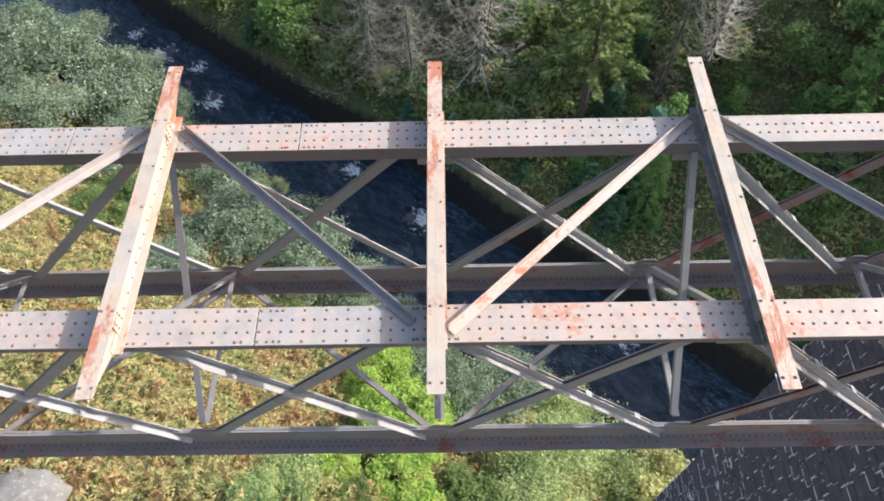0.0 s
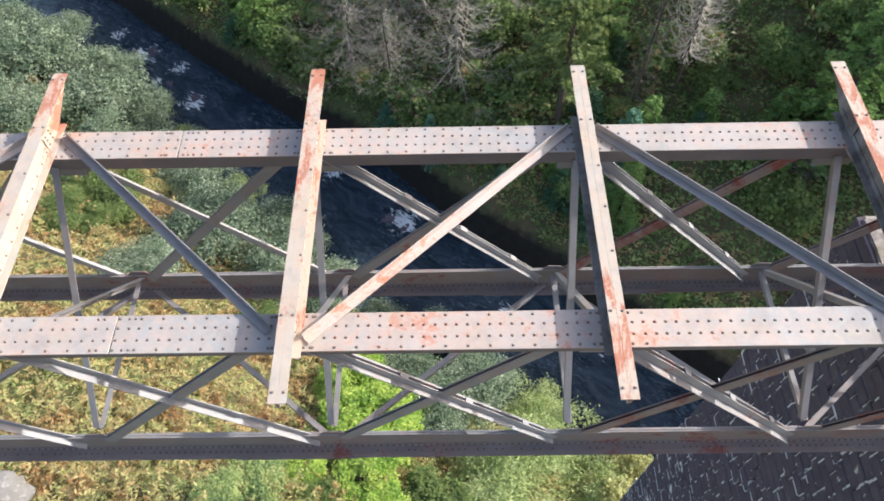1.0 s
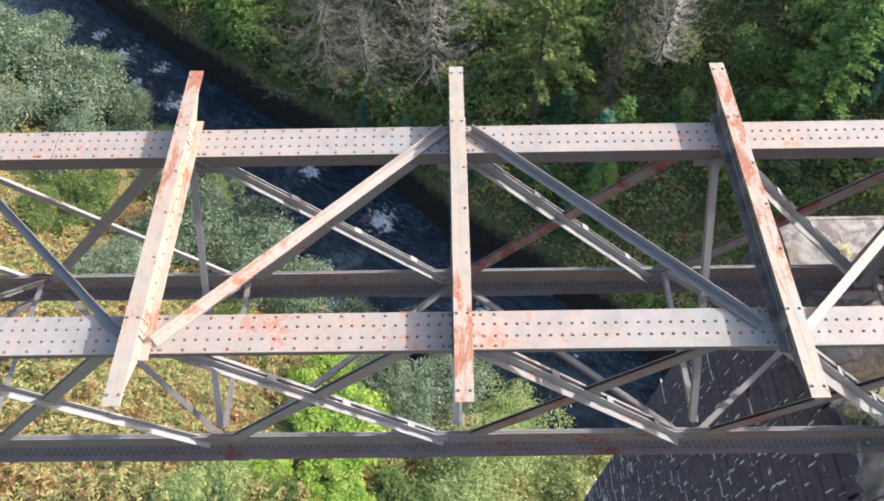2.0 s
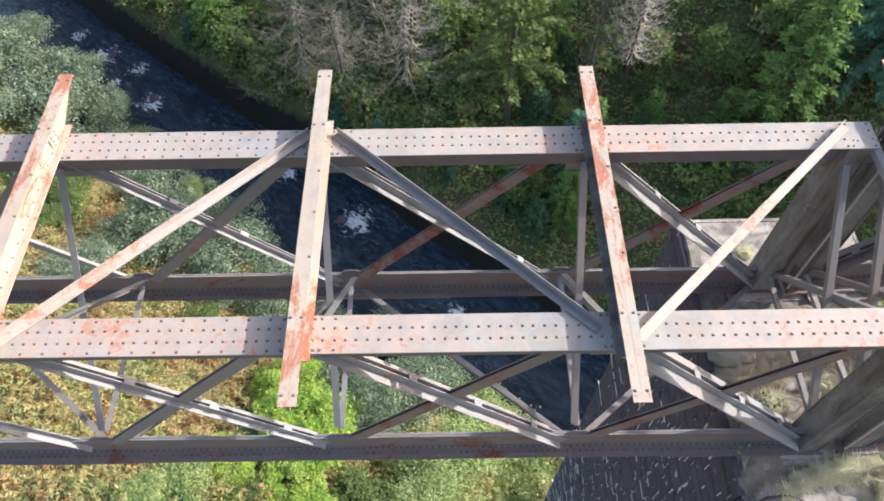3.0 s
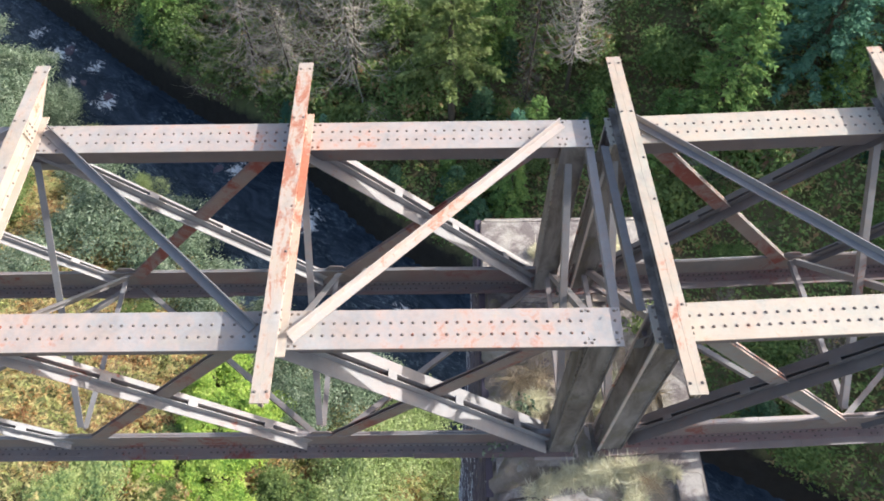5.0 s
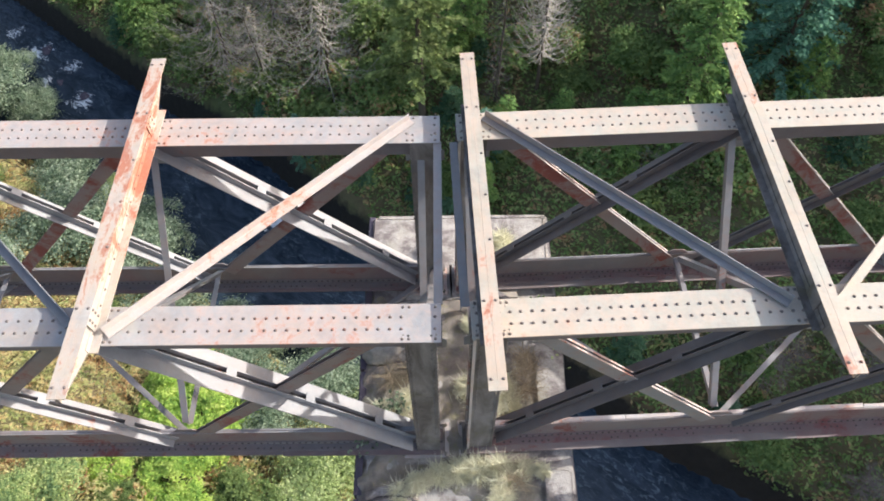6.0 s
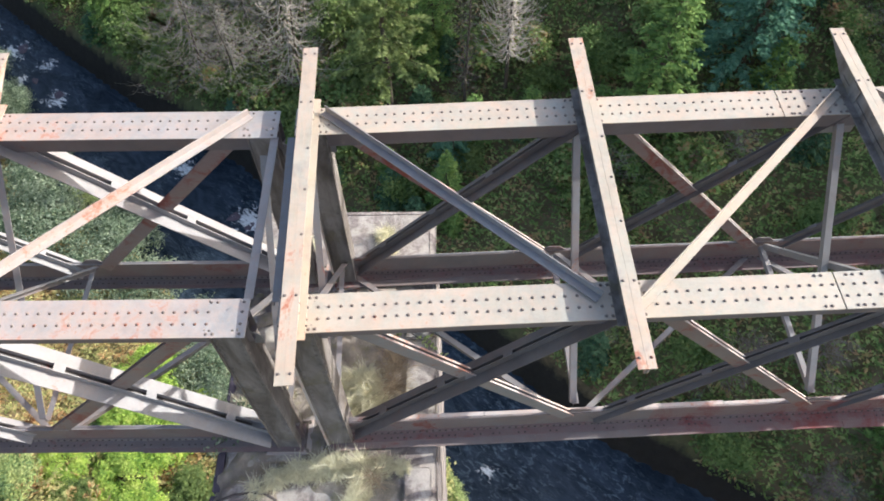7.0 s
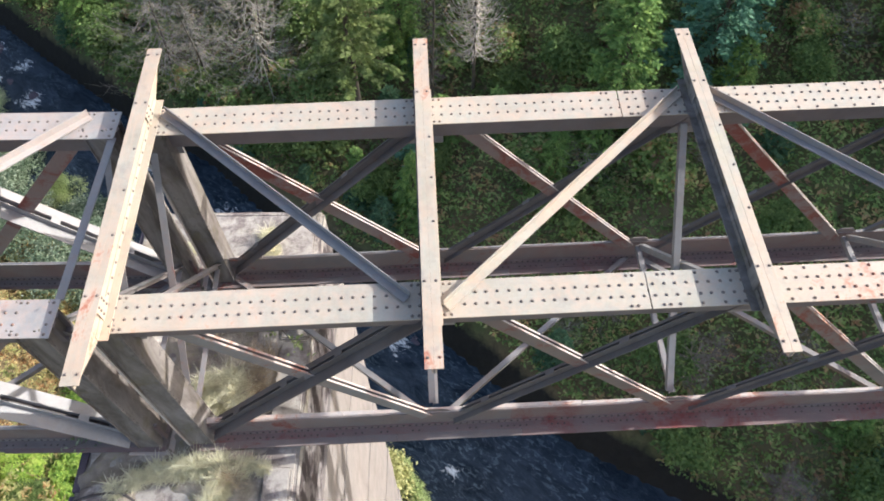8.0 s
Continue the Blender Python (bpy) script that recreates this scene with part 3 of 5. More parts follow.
def gusset(span, u, y, z0, z1, half, material, parent=None):
    bm = bmesh.new()
    box(bm, (u - half, y - 0.006, z0), (u + half, y + 0.006, z1))
    bmesh.ops.bevel(bm, geom=[e for e in bm.edges if abs(e.verts[0].co.y - e.verts[1].co.y) > 0.005 and e.verts[0].co.z > (z0 + z1) / 2], offset=min(0.12, half * 0.5), segments=1, affect="EDGES")
    return part("gusset_plate", bm, material, span)


def end_post(span, u, side, inner):
    """Heavy riveted box post over the bearing."""
    y = (side * HALF_TOP + low(side)) / 2
    bm = bmesh.new()
    box(bm, (u - 0.15, y - 0.178, ZF + 0.04), (u + 0.15, y - 0.162, ZT - 0.02))
    post = part("end_post", bm, M_POST, span, "wide stained box post over the bearing")
    bm = bmesh.new()
    box(bm, (u - 0.15, y + 0.162, ZF + 0.04), (u + 0.15, y + 0.178, ZT - 0.02))
    part("back_plate", bm, M_POST, post)
    for s in (-1, 1):
        bm = bmesh.new()
        x0, x1 = sorted((u + s * 0.152, u + s * 0.166))
        box(bm, (x0, y - 0.20, ZF + 0.04), (x1, y + 0.20, ZT - 0.02))
        part("post_plate", bm, M_POST, post)
        rivets("riveting", [(x1 if s > 0 else x0 - 0.012, y + q, ZL + 0.2 + 0.12 * k) for q in (-0.17, 0.17) for k in range(27)], 0.016, M_POST, post, "x")
    rivets("face_riveting", [(u + q, y - 0.178, ZL + 0.2 + 0.12 * k) for q in (-0.12, 0.12) for k in range(27)], 0.016, M_POST, post, "-y")
    # pale edge angles added as the lit edge lines on the cream-painted span's posts
    for q in (-0.19, 0.19) if inner < 0 else ():
        bm = bmesh.new()
        x0, x1 = sorted((u + inner * 0.167, u + inner * 0.20))
        box(bm, (x0, y + q - 0.012, ZF + 0.05), (x1, y + q + 0.012, ZT - 0.05))
        part("edge_angle", bm, M_LATERAL, post, "pale edge angle painted as a lit edge line")


def steel_span(place, turn, nodes, ends, label, heavy, thick, splices, zig, key, girders):
    """One span: nodes are the panel points along it; ends = (first, last) reach of the chords;
    heavy: +1 where the main diagonals fall to the +x end, -1 to the -x end; zig: parity of the laterals."""
    span = empty("bridge_span", (place[0], place[1], Z_BASE), turn, label=label, category="bridge", group="bridge spans")
    rnd = random.Random(key)
    for side in (-1, 1):
        top_chord(span, side, ends[0], ends[1], nodes, thick[0], thick[1], [s + 0.1 * side for s in splices], key + side, M_PLATE if heavy > 0 else M_PLATE_PALE)
        bottom_chord(span, side, ends[0] + 0.02, ends[1] - 0.02, nodes, key + 5 * side, 4.6 if heavy < 0 else (3.6 if side > 0 else 7.2), heavy < 0)
        yt, yl = side * HALF_TOP, low(side)
        for i, (u, v) in enumerate(zip(nodes, nodes[1:])):
            # distance of the panel from the pier decides how heavy its members are
            q = len(nodes) - 2 - i if heavy > 0 else i
            hi, lo = (u, v) if heavy > 0 else (v, u)
            way = 1 if hi < lo else -1
            flange, leg = ((0.19, 0.11), (0.105, 0.13), (0.075, 0.115), (0.07, 0.06))[min(q, 3)]
            a, b = (hi + way * 0.02, yt, ZT - 0.10), (lo - way * 0.20, yl, ZL - 0.22)
            if q < 3:
                main_diagonal(span, a, b, leg, flange * (1.0 if heavy > 0 else 0.78), M_DIAGONAL if heavy > 0 else M_BRACE_SHADE, 1.0 if heavy > 0 else 0.6)
            else:
                light_diagonal(span, a, b, side, M_DIAGONAL if heavy > 0 else M_BRACE_SHADE)
            counter_diagonal(span, (lo - way * 0.32, yt, ZT - 0.12), (hi + way * 0.14, yl, ZL - 0.14), max(0.13, 0.20 - 0.015 * q), (M_RUSTY if side > 0 else M_PATCHY) if (q < 2 if heavy > 0 else (q < 4 and (side > 0 or q > 0))) else M_BRACE, M_LATERAL if heavy < 0 else None)
    for i, u in enumerate(nodes):
        far = (i + zig) % 2 == 0
        if i + 1 < len(nodes):
            v = nodes[i + 1]
            a = (u + 0.16, (1 if far else -1) * (HALF_TOP + 0.12), ZT + 0.03)
            b = (v - (0.26 if far else 0.16), (-1 if far else 1) * (HALF_TOP + (0.0 if far else 0.12)), ZT + 0.03)
            # laterals turned from the sun get darker paint, their shade put into colour
            angle_bar(span, "top_lateral", a, b, 0.105, (M_LATERAL if heavy > 0 else M_PLATE_PALE) if not far else M_BRACE, leg=1, up=1)
            a = (u + 0.1, (1 if far else -1) * (HALF_LOW - 0.05), ZF + 0.05)
            b = (v - 0.1, (-1 if far else 1) * (HALF_LOW - 0.05), ZF + 0.06)
            angle_bar(span, "bottom_lateral", a, b, 0.085, M_BRACE)
        # cross frame: two sway bars and a bottom strut
        angle_bar(span, "sway_brace", (u - 0.05, HALF_TOP - 0.12, ZT - 0.30), (u - 0.05, -HALF_LOW + 0.10, ZL - 0.02), 0.095, M_BRACE, side=(1, 0, 0))
        angle_bar(span, "sway_brace", (u + 0.06, -HALF_TOP + 0.12, ZT - 0.30), (u + 0.06, HALF_LOW - 0.10, ZL - 0.02), 0.095, M_BRACE, side=(1, 0, 0))
        angle_bar(span, "bottom_strut", (u, -HALF_LOW + 0.1, ZL - 0.06), (u, HALF_LOW - 0.1, ZL - 0.06), 0.08, M_BRACE, side=(1, 0, 0))
        for side in (-1, 1):
            gusset(span, u, low(side), ZL - 0.012, ZL + 0.10, 0.20, M_DULL)
            gusset(span, u, side * (HALF_TOP - 0.001), ZT - 0.60, ZT - 0.30, 0.26, M_BRACE)
    for u in girders:
        cross_girder(span, u, M_GIRDER if heavy > 0 else M_GIRDER_PALE)
    return span


LEFT_NODES = [-14.0, -10.5, -7.0, -3.5, 0.0, 3.5, 7.0, 10.5]
left = steel_span((0, 4.97), 0.0, LEFT_NODES, (-14.6, 10.71), "riveted steel truss span with peeling pale paint, ending on the pier", 1, (-20, 3.9), [-4.9, -1.88], 1, 11, LEFT_NODES[:-1])
for s in (-1, 1):
    end_post(left, 10.48, s, 1)
angle_bar(left, "end_strut", (10.67, -HALF_TOP + 0.24, ZT - 0.03), (10.67, HALF_TOP - 0.19, ZT - 0.03), 0.10, M_BRACE, side=(1, 0, 0))
RIGHT_NODES = [0.0, 3.5, 7.0, 10.5, 14.0, 17.5, 21.0]
right = steel_span((11.16, 5.01), 2.2, RIGHT_NODES, (-0.2, 21.6), "riveted steel truss span with chalky paint, turned slightly from its neighbour", -1, (5.95, 40), [5.95, 13.2], 0, 23, RIGHT_NODES)
for s in (-1, 1):
    end_post(right, 0.02, s, -1)
angle_bar(right, "end_strut", (-0.24, -HALF_TOP + 0.2, ZT - 0.08), (-0.24, HALF_TOP - 0.19, ZT - 0.08), 0.10, M_BRACE, side=(1, 0, 0))

# ---------------------------------------------------------------- the ground and the river
BANK = [(-140, 150), (-60, 82), (-29.8, 56.4), (-18.8, 47.0), (-11.3, 40.9), (-3.0, 35.4), (3.3, 28.9), (10.0, 24.1), (16.4, 18.5), (21.9, 13.5), (27.7, 10.2), (45, 0), (90, -26), (200, -90)]
RIVER = 9.0


def bank_distance(x, y):
    """Signed distance from the far bank's foot: positive up the far slope, negative over the river and beyond."""
    x, y = np.asarray(x, float), np.asarray(y, float)
    best = np.full(x.shape, 1e9)
    sign = np.ones(x.shape)
    for (x0, y0), (x1, y1) in zip(BANK, BANK[1:]):
        dx, dy = x1 - x0, y1 - y0
        k = np.clip(((x - x0) * dx + (y - y0) * dy) / (dx * dx + dy * dy), 0, 1)
        d = np.hypot(x - x0 - k * dx, y - y0 - k * dy)
        cross = dx * (y - y0) - dy * (x - x0)
        closer = d < best
        sign = np.where(closer, np.where(cross >= 0, 1.0, -1.0), sign)
        best = np.where(closer, d, best)
    return best * sign


def lumps(x, y, size, seed):
    """Smooth value noise between -1 and 1."""
    x, y = np.asarray(x, float) / size + seed * 17.3, np.asarray(y, float) / size - seed * 9.1
    return (np.sin(x + 1.7 * np.sin(y * 0.8 + seed)) * np.cos(y + 1.3 * np.sin(x * 0.9)) + 0.5 * np.sin(2.3 * x + 1.1 * y + seed) * np.cos(2.1 * y - 0.7 * x)) / 1.5


def rise(k):
    k = np.clip(k, 0, 1)
    return k * k * (3 - 2 * k)


def ground_height(x, y):
    x, y = np.asarray(x, float), np.asarray(y, float)
    s = bank_distance(x, y)
    far = -2.3 + 2.9 * rise(s / 1.5) + 0.55 * np.clip(s, 0, 40) + 0.2 * np.clip(s - 40, 0, 60)
    q = -RIVER - s
    near = -2.3 + 2.2 * rise(q / 3.0) + 0.55 * np.clip(q, 0, 15) + 0.15 * np.clip(q - 15, 0, 60)
    z = np.where(s > 0, far, np.where(q > 0, near, -2.3))
    z = z + np.where((s > 2) | (q > 3), 0.35 * lumps(x, y, 2.4, 1) + 0.5 * lumps(x, y, 7.0, 2), 0.0)
    # unseen rise beyond x = 50, added to keep sun off the far slope
    shade_hill = np.clip((x - 50) * 0.8, 0, 16) * rise((s + 4) / 12)
    return z + shade_hill


def graded(lo, hi, fine_lo, fine_hi, step):
    mid = np.arange(fine_lo, fine_hi + step / 2, step)
    left_side = fine_lo - np.geomspace(step, fine_lo - lo, 26)[::-1]
    right_side = fine_hi + np.geomspace(step, hi - fine_hi, 26)
    return np.concatenate([left_side, mid, right_side])


gx, gy = graded(-900, 900, -42, 56, 0.7), graded(-900, 900, -8, 66, 0.7)
GX, GY = np.meshgrid(gx, gy)
GZ = ground_height(GX, GY)
nx, ny = len(gx), len(gy)
idx = np.arange(nx * ny).reshape(ny, nx)
quads = np.stack([idx[:-1, :-1], idx[:-1, 1:], idx[1:, 1:], idx[1:, :-1]], -1).reshape(-1, 4)
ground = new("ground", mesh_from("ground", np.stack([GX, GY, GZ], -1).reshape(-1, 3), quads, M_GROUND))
tagged(ground, "dark leaf-littered valley floor and slopes", "ground", kind="structure")
ground.data.shade_smooth()

wx, wy = np.meshgrid(np.linspace(-140, 200, 120), np.linspace(-90, 150, 100))
idx = np.arange(wx.size).reshape(wx.shape)
quads = np.stack([idx[:-1, :-1], idx[:-1, 1:], idx[1:, 1:], idx[1:, :-1]], -1).reshape(-1, 4)
keep = (bank_distance(wx, wy).ravel()[quads] > -15).any(1) & (bank_distance(wx, wy).ravel()[quads] < 6).any(1)
water = new("water", mesh_from("water", np.stack([wx, wy, np.full(wx.shape, -1.5)], -1).reshape(-1, 3), quads[keep], M_WATER))
tagged(water, "dark fast river with white rapids", "river", kind="structure")

# ---------------------------------------------------------------- the pier
PX0, PX1, PY0, PY1, PZ = 9.38, 12.61, 1.9, 7.80, 29.80
pier = empty("bridge_pier", (11.05, 5.0, -1.6), label="tall dark masonry pier with a weathered concrete cap", category="bridge pier")


def pier_rect(z):
    """The pier's outline at a height: it widens slowly downwards."""
    k = (PZ - z) / PZ
    return PX0 - 0.09 * k, PX1 + 0.18 * k, PY0 - 0.13 * k, PY1 + 0.41 * k


bm = bmesh.new()
rings = []
for z in (-2.4, 10.0, 20.0, PZ):
    x0, x1, y0, y1 = pier_rect(z)
    k = 0.012
    rings.append([bm.verts.new((x - 11.05, y - 5.0, z + 1.6)) for x, y in ((x0 + k, y0 + k), (x1 - k, y0 + k), (x1 - k, y1 - k), (x0 + k, y1 - k))])
for a, b in zip(rings, rings[1:]):
    for i in range(4):
        bm.faces.new((a[i], a[(i + 1) % 4], b[(i + 1) % 4], b[i]))
bm.faces.new(rings[-1])
part("core", bm, M_MORTAR, pier, "lime-streaked mortar core")
bm = bmesh.new()
box(bm, (PX0 - 11.05 + 0.11, PY0 - 5.04, PZ + 1.602), (PX1 - 11.05 + 0.04, PY1 - 5 + 0.04, PZ + 1.6 + 0.33))
bmesh.ops.subdivide_edges(bm, edges=bm.edges[:], cuts=7, use_grid_fill=True)
bmesh.ops.bevel(bm, geom=[e for e in bm.edges if e.calc_face_angle(0) > 1], offset=0.05, segments=2, affect="EDGES")
for v in bm.verts:
    v.co += 0.022 * noise.noise_vector(v.co * 1.7)
part("cap", bm, M_CAP, pier, "chipped concrete cap slab")

# ---------------------------------------------------------------- plants
def unit(v):
    return v / np.maximum(np.linalg.norm(v, axis=1, keepdims=True), 1e-9)


def leaf_mesh(name, centres, normals, length, width, material, rng, along=None, fold=0.18):
    """Folded lozenge leaves at the centres, facing the normals; along: the way that each one points."""
    count = len(centres)
    nrm = unit(np.asarray(normals, float))
    t = rng.normal(size=(count, 3)) if along is None else np.asarray(along, float)
    t = unit(t - nrm * (t * nrm).sum(1, keepdims=True))
    b = np.cross(nrm, t)
    length, width = np.broadcast_to(length, count)[:, None], np.broadcast_to(width, count)[:, None]
    up = nrm * width * fold
    verts = np.stack([centres - t * length / 2, centres + b * width / 2 + up, centres + t * length / 2, centres - b * width / 2 + up], 1).reshape(-1, 3)
    base = 4 * np.arange(count)[:, None]
    faces = np.concatenate([base + [0, 1, 2], base + [0, 2, 3]], 0)
    return mesh_from(name, verts, faces, material)


def tube_mesh(name, paths, radii, material, sides=5):
    """Tapered tubes along polylines: paths (n, k, 3), radii (n, k)."""
    paths, radii = np.asarray(paths, float), np.asarray(radii, float)
    cnt, k = radii.shape
    d = np.gradient(paths, axis=1)
    d /= np.maximum(np.linalg.norm(d, axis=2, keepdims=True), 1e-9)
    ref = np.where(np.abs(d[..., 2:3]) > 0.8, np.array([1.0, 0, 0]), np.array([0, 0, 1.0]))
    s = np.cross(d, ref)
    s /= np.maximum(np.linalg.norm(s, axis=2, keepdims=True), 1e-9)
    u = np.cross(s, d)
    ang = np.arange(sides) * 2 * np.pi / sides
    ring = paths[:, :, None] + radii[:, :, None, None] * (np.cos(ang)[:, None] * s[:, :, None] + np.sin(ang)[:, None] * u[:, :, None])
    verts = ring.reshape(-1, 3)
    i = (np.arange(cnt)[:, None, None] * k + np.arange(k - 1)[None, :, None]) * sides
    a = np.arange(sides)
    b = (a + 1) % sides
    faces = np.stack([i + a, i + b, i + sides + b, i + sides + a], -1).reshape(-1, 4)
    return mesh_from(name, verts, faces, material)


def under(name, me, parent, label="", kind=""):
    ob = new(name, me)
    ob.parent = parent
    return tagged(ob, label, kind=kind)


def curve(a, b, sag, k, rng, wob=0.0):
    """Points from a to b with a bow of sag and some wobble."""
    w = np.linspace(0, 1, k)[:, None]
    p = np.asarray(a) * (1 - w) + np.asarray(b) * w
    p[:, 2] += sag * 4 * (w * (1 - w))[:, 0]
    p[1:-1] += rng.normal(size=(k - 2, 3)) * wob
    return p


def broadleaf(name, label, category, height, radius, lobes, clusters, per, leaf, material, seed, spread=0.30, flat=0.45, lobe=1.0):
    """A many-lobed bush or tree: stems, limbs to every lobe, and clusters of leaves on the lobes."""
    rng = np.random.default_rng(seed)
    tree = empty(name, (0, 0, 0), label=label, category=category)
    ang = rng.uniform(0, 2 * np.pi, lobes)
    rad = radius * np.sqrt(rng.uniform(0, 1, lobes)) * 0.72
    cz = height * (0.80 - 0.42 * (rad / radius) ** 1.5 + rng.uniform(-0.10, 0.06, lobes))
    centre = np.stack([np.cos(ang) * rad, np.sin(ang) * rad, cz], 1)
    size = radius * rng.uniform(0.30, 0.50, lobes) * lobe
    stems = rng.normal(size=(3, 3)) * (0.25, 0.25, 0) * radius * 0.3
    paths, radii = [], []
    for q in stems:
        paths.append(curve(q * 0.4, q + (0, 0, height * 0.72), 0.1, 6, rng, 0.05 * radius * 0.3))
        radii.append(np.linspace(0.035, 0.012, 6) * height * 0.5)
    under("trunk", tube_mesh("trunk", paths, radii, M_BARK, 6), tree)
    paths, radii = [], []
    for c in centre:
        for _ in range(3):
            q = stems[rng.integers(3)]
            z = height * rng.uniform(0.15, 0.4)
            paths.append(curve(q * 0.7 + (0, 0, z), c + rng.normal(size=3) * 0.25, 0.12 * radius, 6, rng, 0.06))
            radii.append(np.linspace(0.02, 0.005, 6) * height * 0.5)
    under("limbwork", tube_mesh("limbwork", paths, radii, M_BARK, 4), tree, kind="stuff")
    pts, nrm = [], []
    for c, r in zip(centre, size):
        d = unit(rng.normal(size=(clusters, 3)) + (0, 0, 0.45))
        cc = c + d * (r * rng.uniform(0.72, 1.12, (clusters, 1))) * (1, 1, flat / 0.45 * 0.85)
        p = np.repeat(cc, per, 0) + rng.normal(size=(clusters * per, 3)) * spread * (1, 1, 0.7)
        pts.append(p)
        nrm.append(np.repeat(d, per, 0) * 0.55 + rng.normal(size=(clusters * per, 3)) * 0.55 + (0, 0, 0.45))
    pts, nrm = np.concatenate(pts), np.concatenate(nrm)
    size = rng.uniform(0.65, 1.3, len(pts))
    under("crown", leaf_mesh("crown", pts, nrm, leaf[0] * size, leaf[1] * size, material, rng), tree)
    return tree


def conifer(name, label, height, radius, levels, material, seed, start=0.12, droop=0.22, spray=(0.34, 0.13), dense=1.0):
    rng = np.random.default_rng(seed)
    tree = empty(name, (0, 0, 0), label=label, category="conifer tree")
    paths = [curve((0, 0, 0), (rng.normal() * 0.15, rng.normal() * 0.15, height), 0, 8, rng, 0.03)]
    under("trunk", tube_mesh("trunk", paths, [np.linspace(0.016, 0.002, 8) * height], M_BARK, 7), tree)
    bp, br, pts, nrm, along = [], [], [], [], []
    for lv in range(levels):
        f = (lv + rng.uniform(-0.3, 0.3)) / levels
        z = height * (start + (1 - start) * max(f, 0))
        reach = radius * (1 - max(f, 0)) ** 0.75 * rng.uniform(0.8, 1.15) + 0.15
        k = int(rng.integers(5, 8))
        a0 = rng.uniform(0, 6.3)
        for j in range(k):
            a = a0 + j * 2 * np.pi / k + rng.normal() * 0.18
            ln = reach * rng.uniform(0.65, 1.1)
            way = np.array([np.cos(a), np.sin(a), 0])
            tip = way * ln + (0, 0, z - droop * ln * rng.uniform(0.4, 1.3))
            p = curve((0, 0, z), tip, 0.06 * ln, 6, rng, 0.02)
            bp.append(p)
            br.append(np.linspace(0.02, 0.005, 6) * (0.4 + ln * 0.35))
            m = max(3, int(ln * 9 * dense))
            w = np.sqrt(rng.uniform(0.04, 1.05, m))[:, None]
            base = np.array((0, 0, z)) * (1 - w) + tip * w
            side = np.cross(way, (0, 0, 1.0))
            for s in (-1, 0, 1):
                dirn = way * 0.8 + side * s * 0.9 + rng.normal(size=(m, 3)) * 0.25
                pts.append(base + dirn * spray[0] * 0.45 * (1 if s else 0.3) + rng.normal(size=(m, 3)) * 0.05)
                nrm.append(rng.normal(size=(m, 3)) * 0.35 + (0, 0, 1))
                along.append(dirn)
    under("branchwork", tube_mesh("branchwork", bp, br, M_BARK, 3), tree, kind="stuff")
    pts, nrm, along = np.concatenate(pts), np.concatenate(nrm), np.concatenate(along)
    size = rng.uniform(0.6, 1.35, len(pts))
    under("crown", leaf_mesh("crown", pts, nrm, spray[0] * size, spray[1] * size, material, rng, along), tree)
    return tree


def dead_conifer(name, label, height, radius, levels, material, seed, twigs=9, curl=0.25, sag=0.16, ring=6, lift=0.0, bare=0.12, taper=0.7, thick=1.0, regular=False):
    """A needleless spruce: drooping whorls of branches with bare twigs."""
    rng = np.random.default_rng(seed)
    tree = empty(name, (0, 0, 0), label=label, category="dead tree")
    under("trunk", tube_mesh("trunk", [curve((0, 0, 0), (rng.normal() * 0.3, rng.normal() * 0.3, height), 0, 8, rng, 0.03)], [np.linspace(0.009, 0.0018, 8) * height], M_BARK, 7), tree)
    bp, br, tp, tr = [], [], [], []
    for lv in range(levels):
        f = (lv + rng.uniform(-0.4, 0.4) * (0.3 if regular else 1.0)) / levels
        z = height * (bare + (0.99 - bare) * max(f, 0))
        k = int(rng.integers(ring - 1, ring + 2))
        a0 = rng.uniform(0, 6.3)
        for j in range(k):
            a = a0 + j * 2 * np.pi / k + rng.normal() * 0.25
            ln = radius * max(1 - max(f, 0), 0.0) ** taper * rng.uniform(0.75 if regular else 0.45, 1.15) + 0.2
            way = np.array([np.cos(a), np.sin(a), 0])
            tip = way * ln + (0, 0, z + ln * (lift + curl * rng.uniform(-1.0, 1.0)))
            p = curve((0, 0, z), tip, -sag * ln, 7, rng, 0.022 * ln)
            bp.append(p)
            br.append(np.linspace(0.026, 0.008, 7) * (0.5 + 0.25 * ln) * thick)
            side = np.cross(way, (0, 0, 1.0))
            for i in range(int(twigs * min(1.2, ln / radius + 0.35))):
                w = rng.uniform(0.2, 1.0) * 5.99
                q = p[int(w)] * (1 - w % 1) + p[int(w) + 1] * (w % 1)
                e = q + (way * rng.uniform(0.4, 0.9) + side * rng.choice((-1, 1)) * rng.uniform(0.3, 0.8) + (0, 0, rng.uniform(-0.05, 0.3))) * ln * 0.36
                tp.append(curve(q, e, -0.05 * ln, 4, rng, 0.02 * ln))
                tr.append(np.linspace(0.013, 0.006, 4) * (0.4 + 0.6 * thick))
    under("branchwork", tube_mesh("branchwork", bp, br, material, 3), tree, kind="stuff")
    under("twigwork", tube_mesh("twigwork", tp, tr, material, 3), tree, kind="stuff")
    return tree


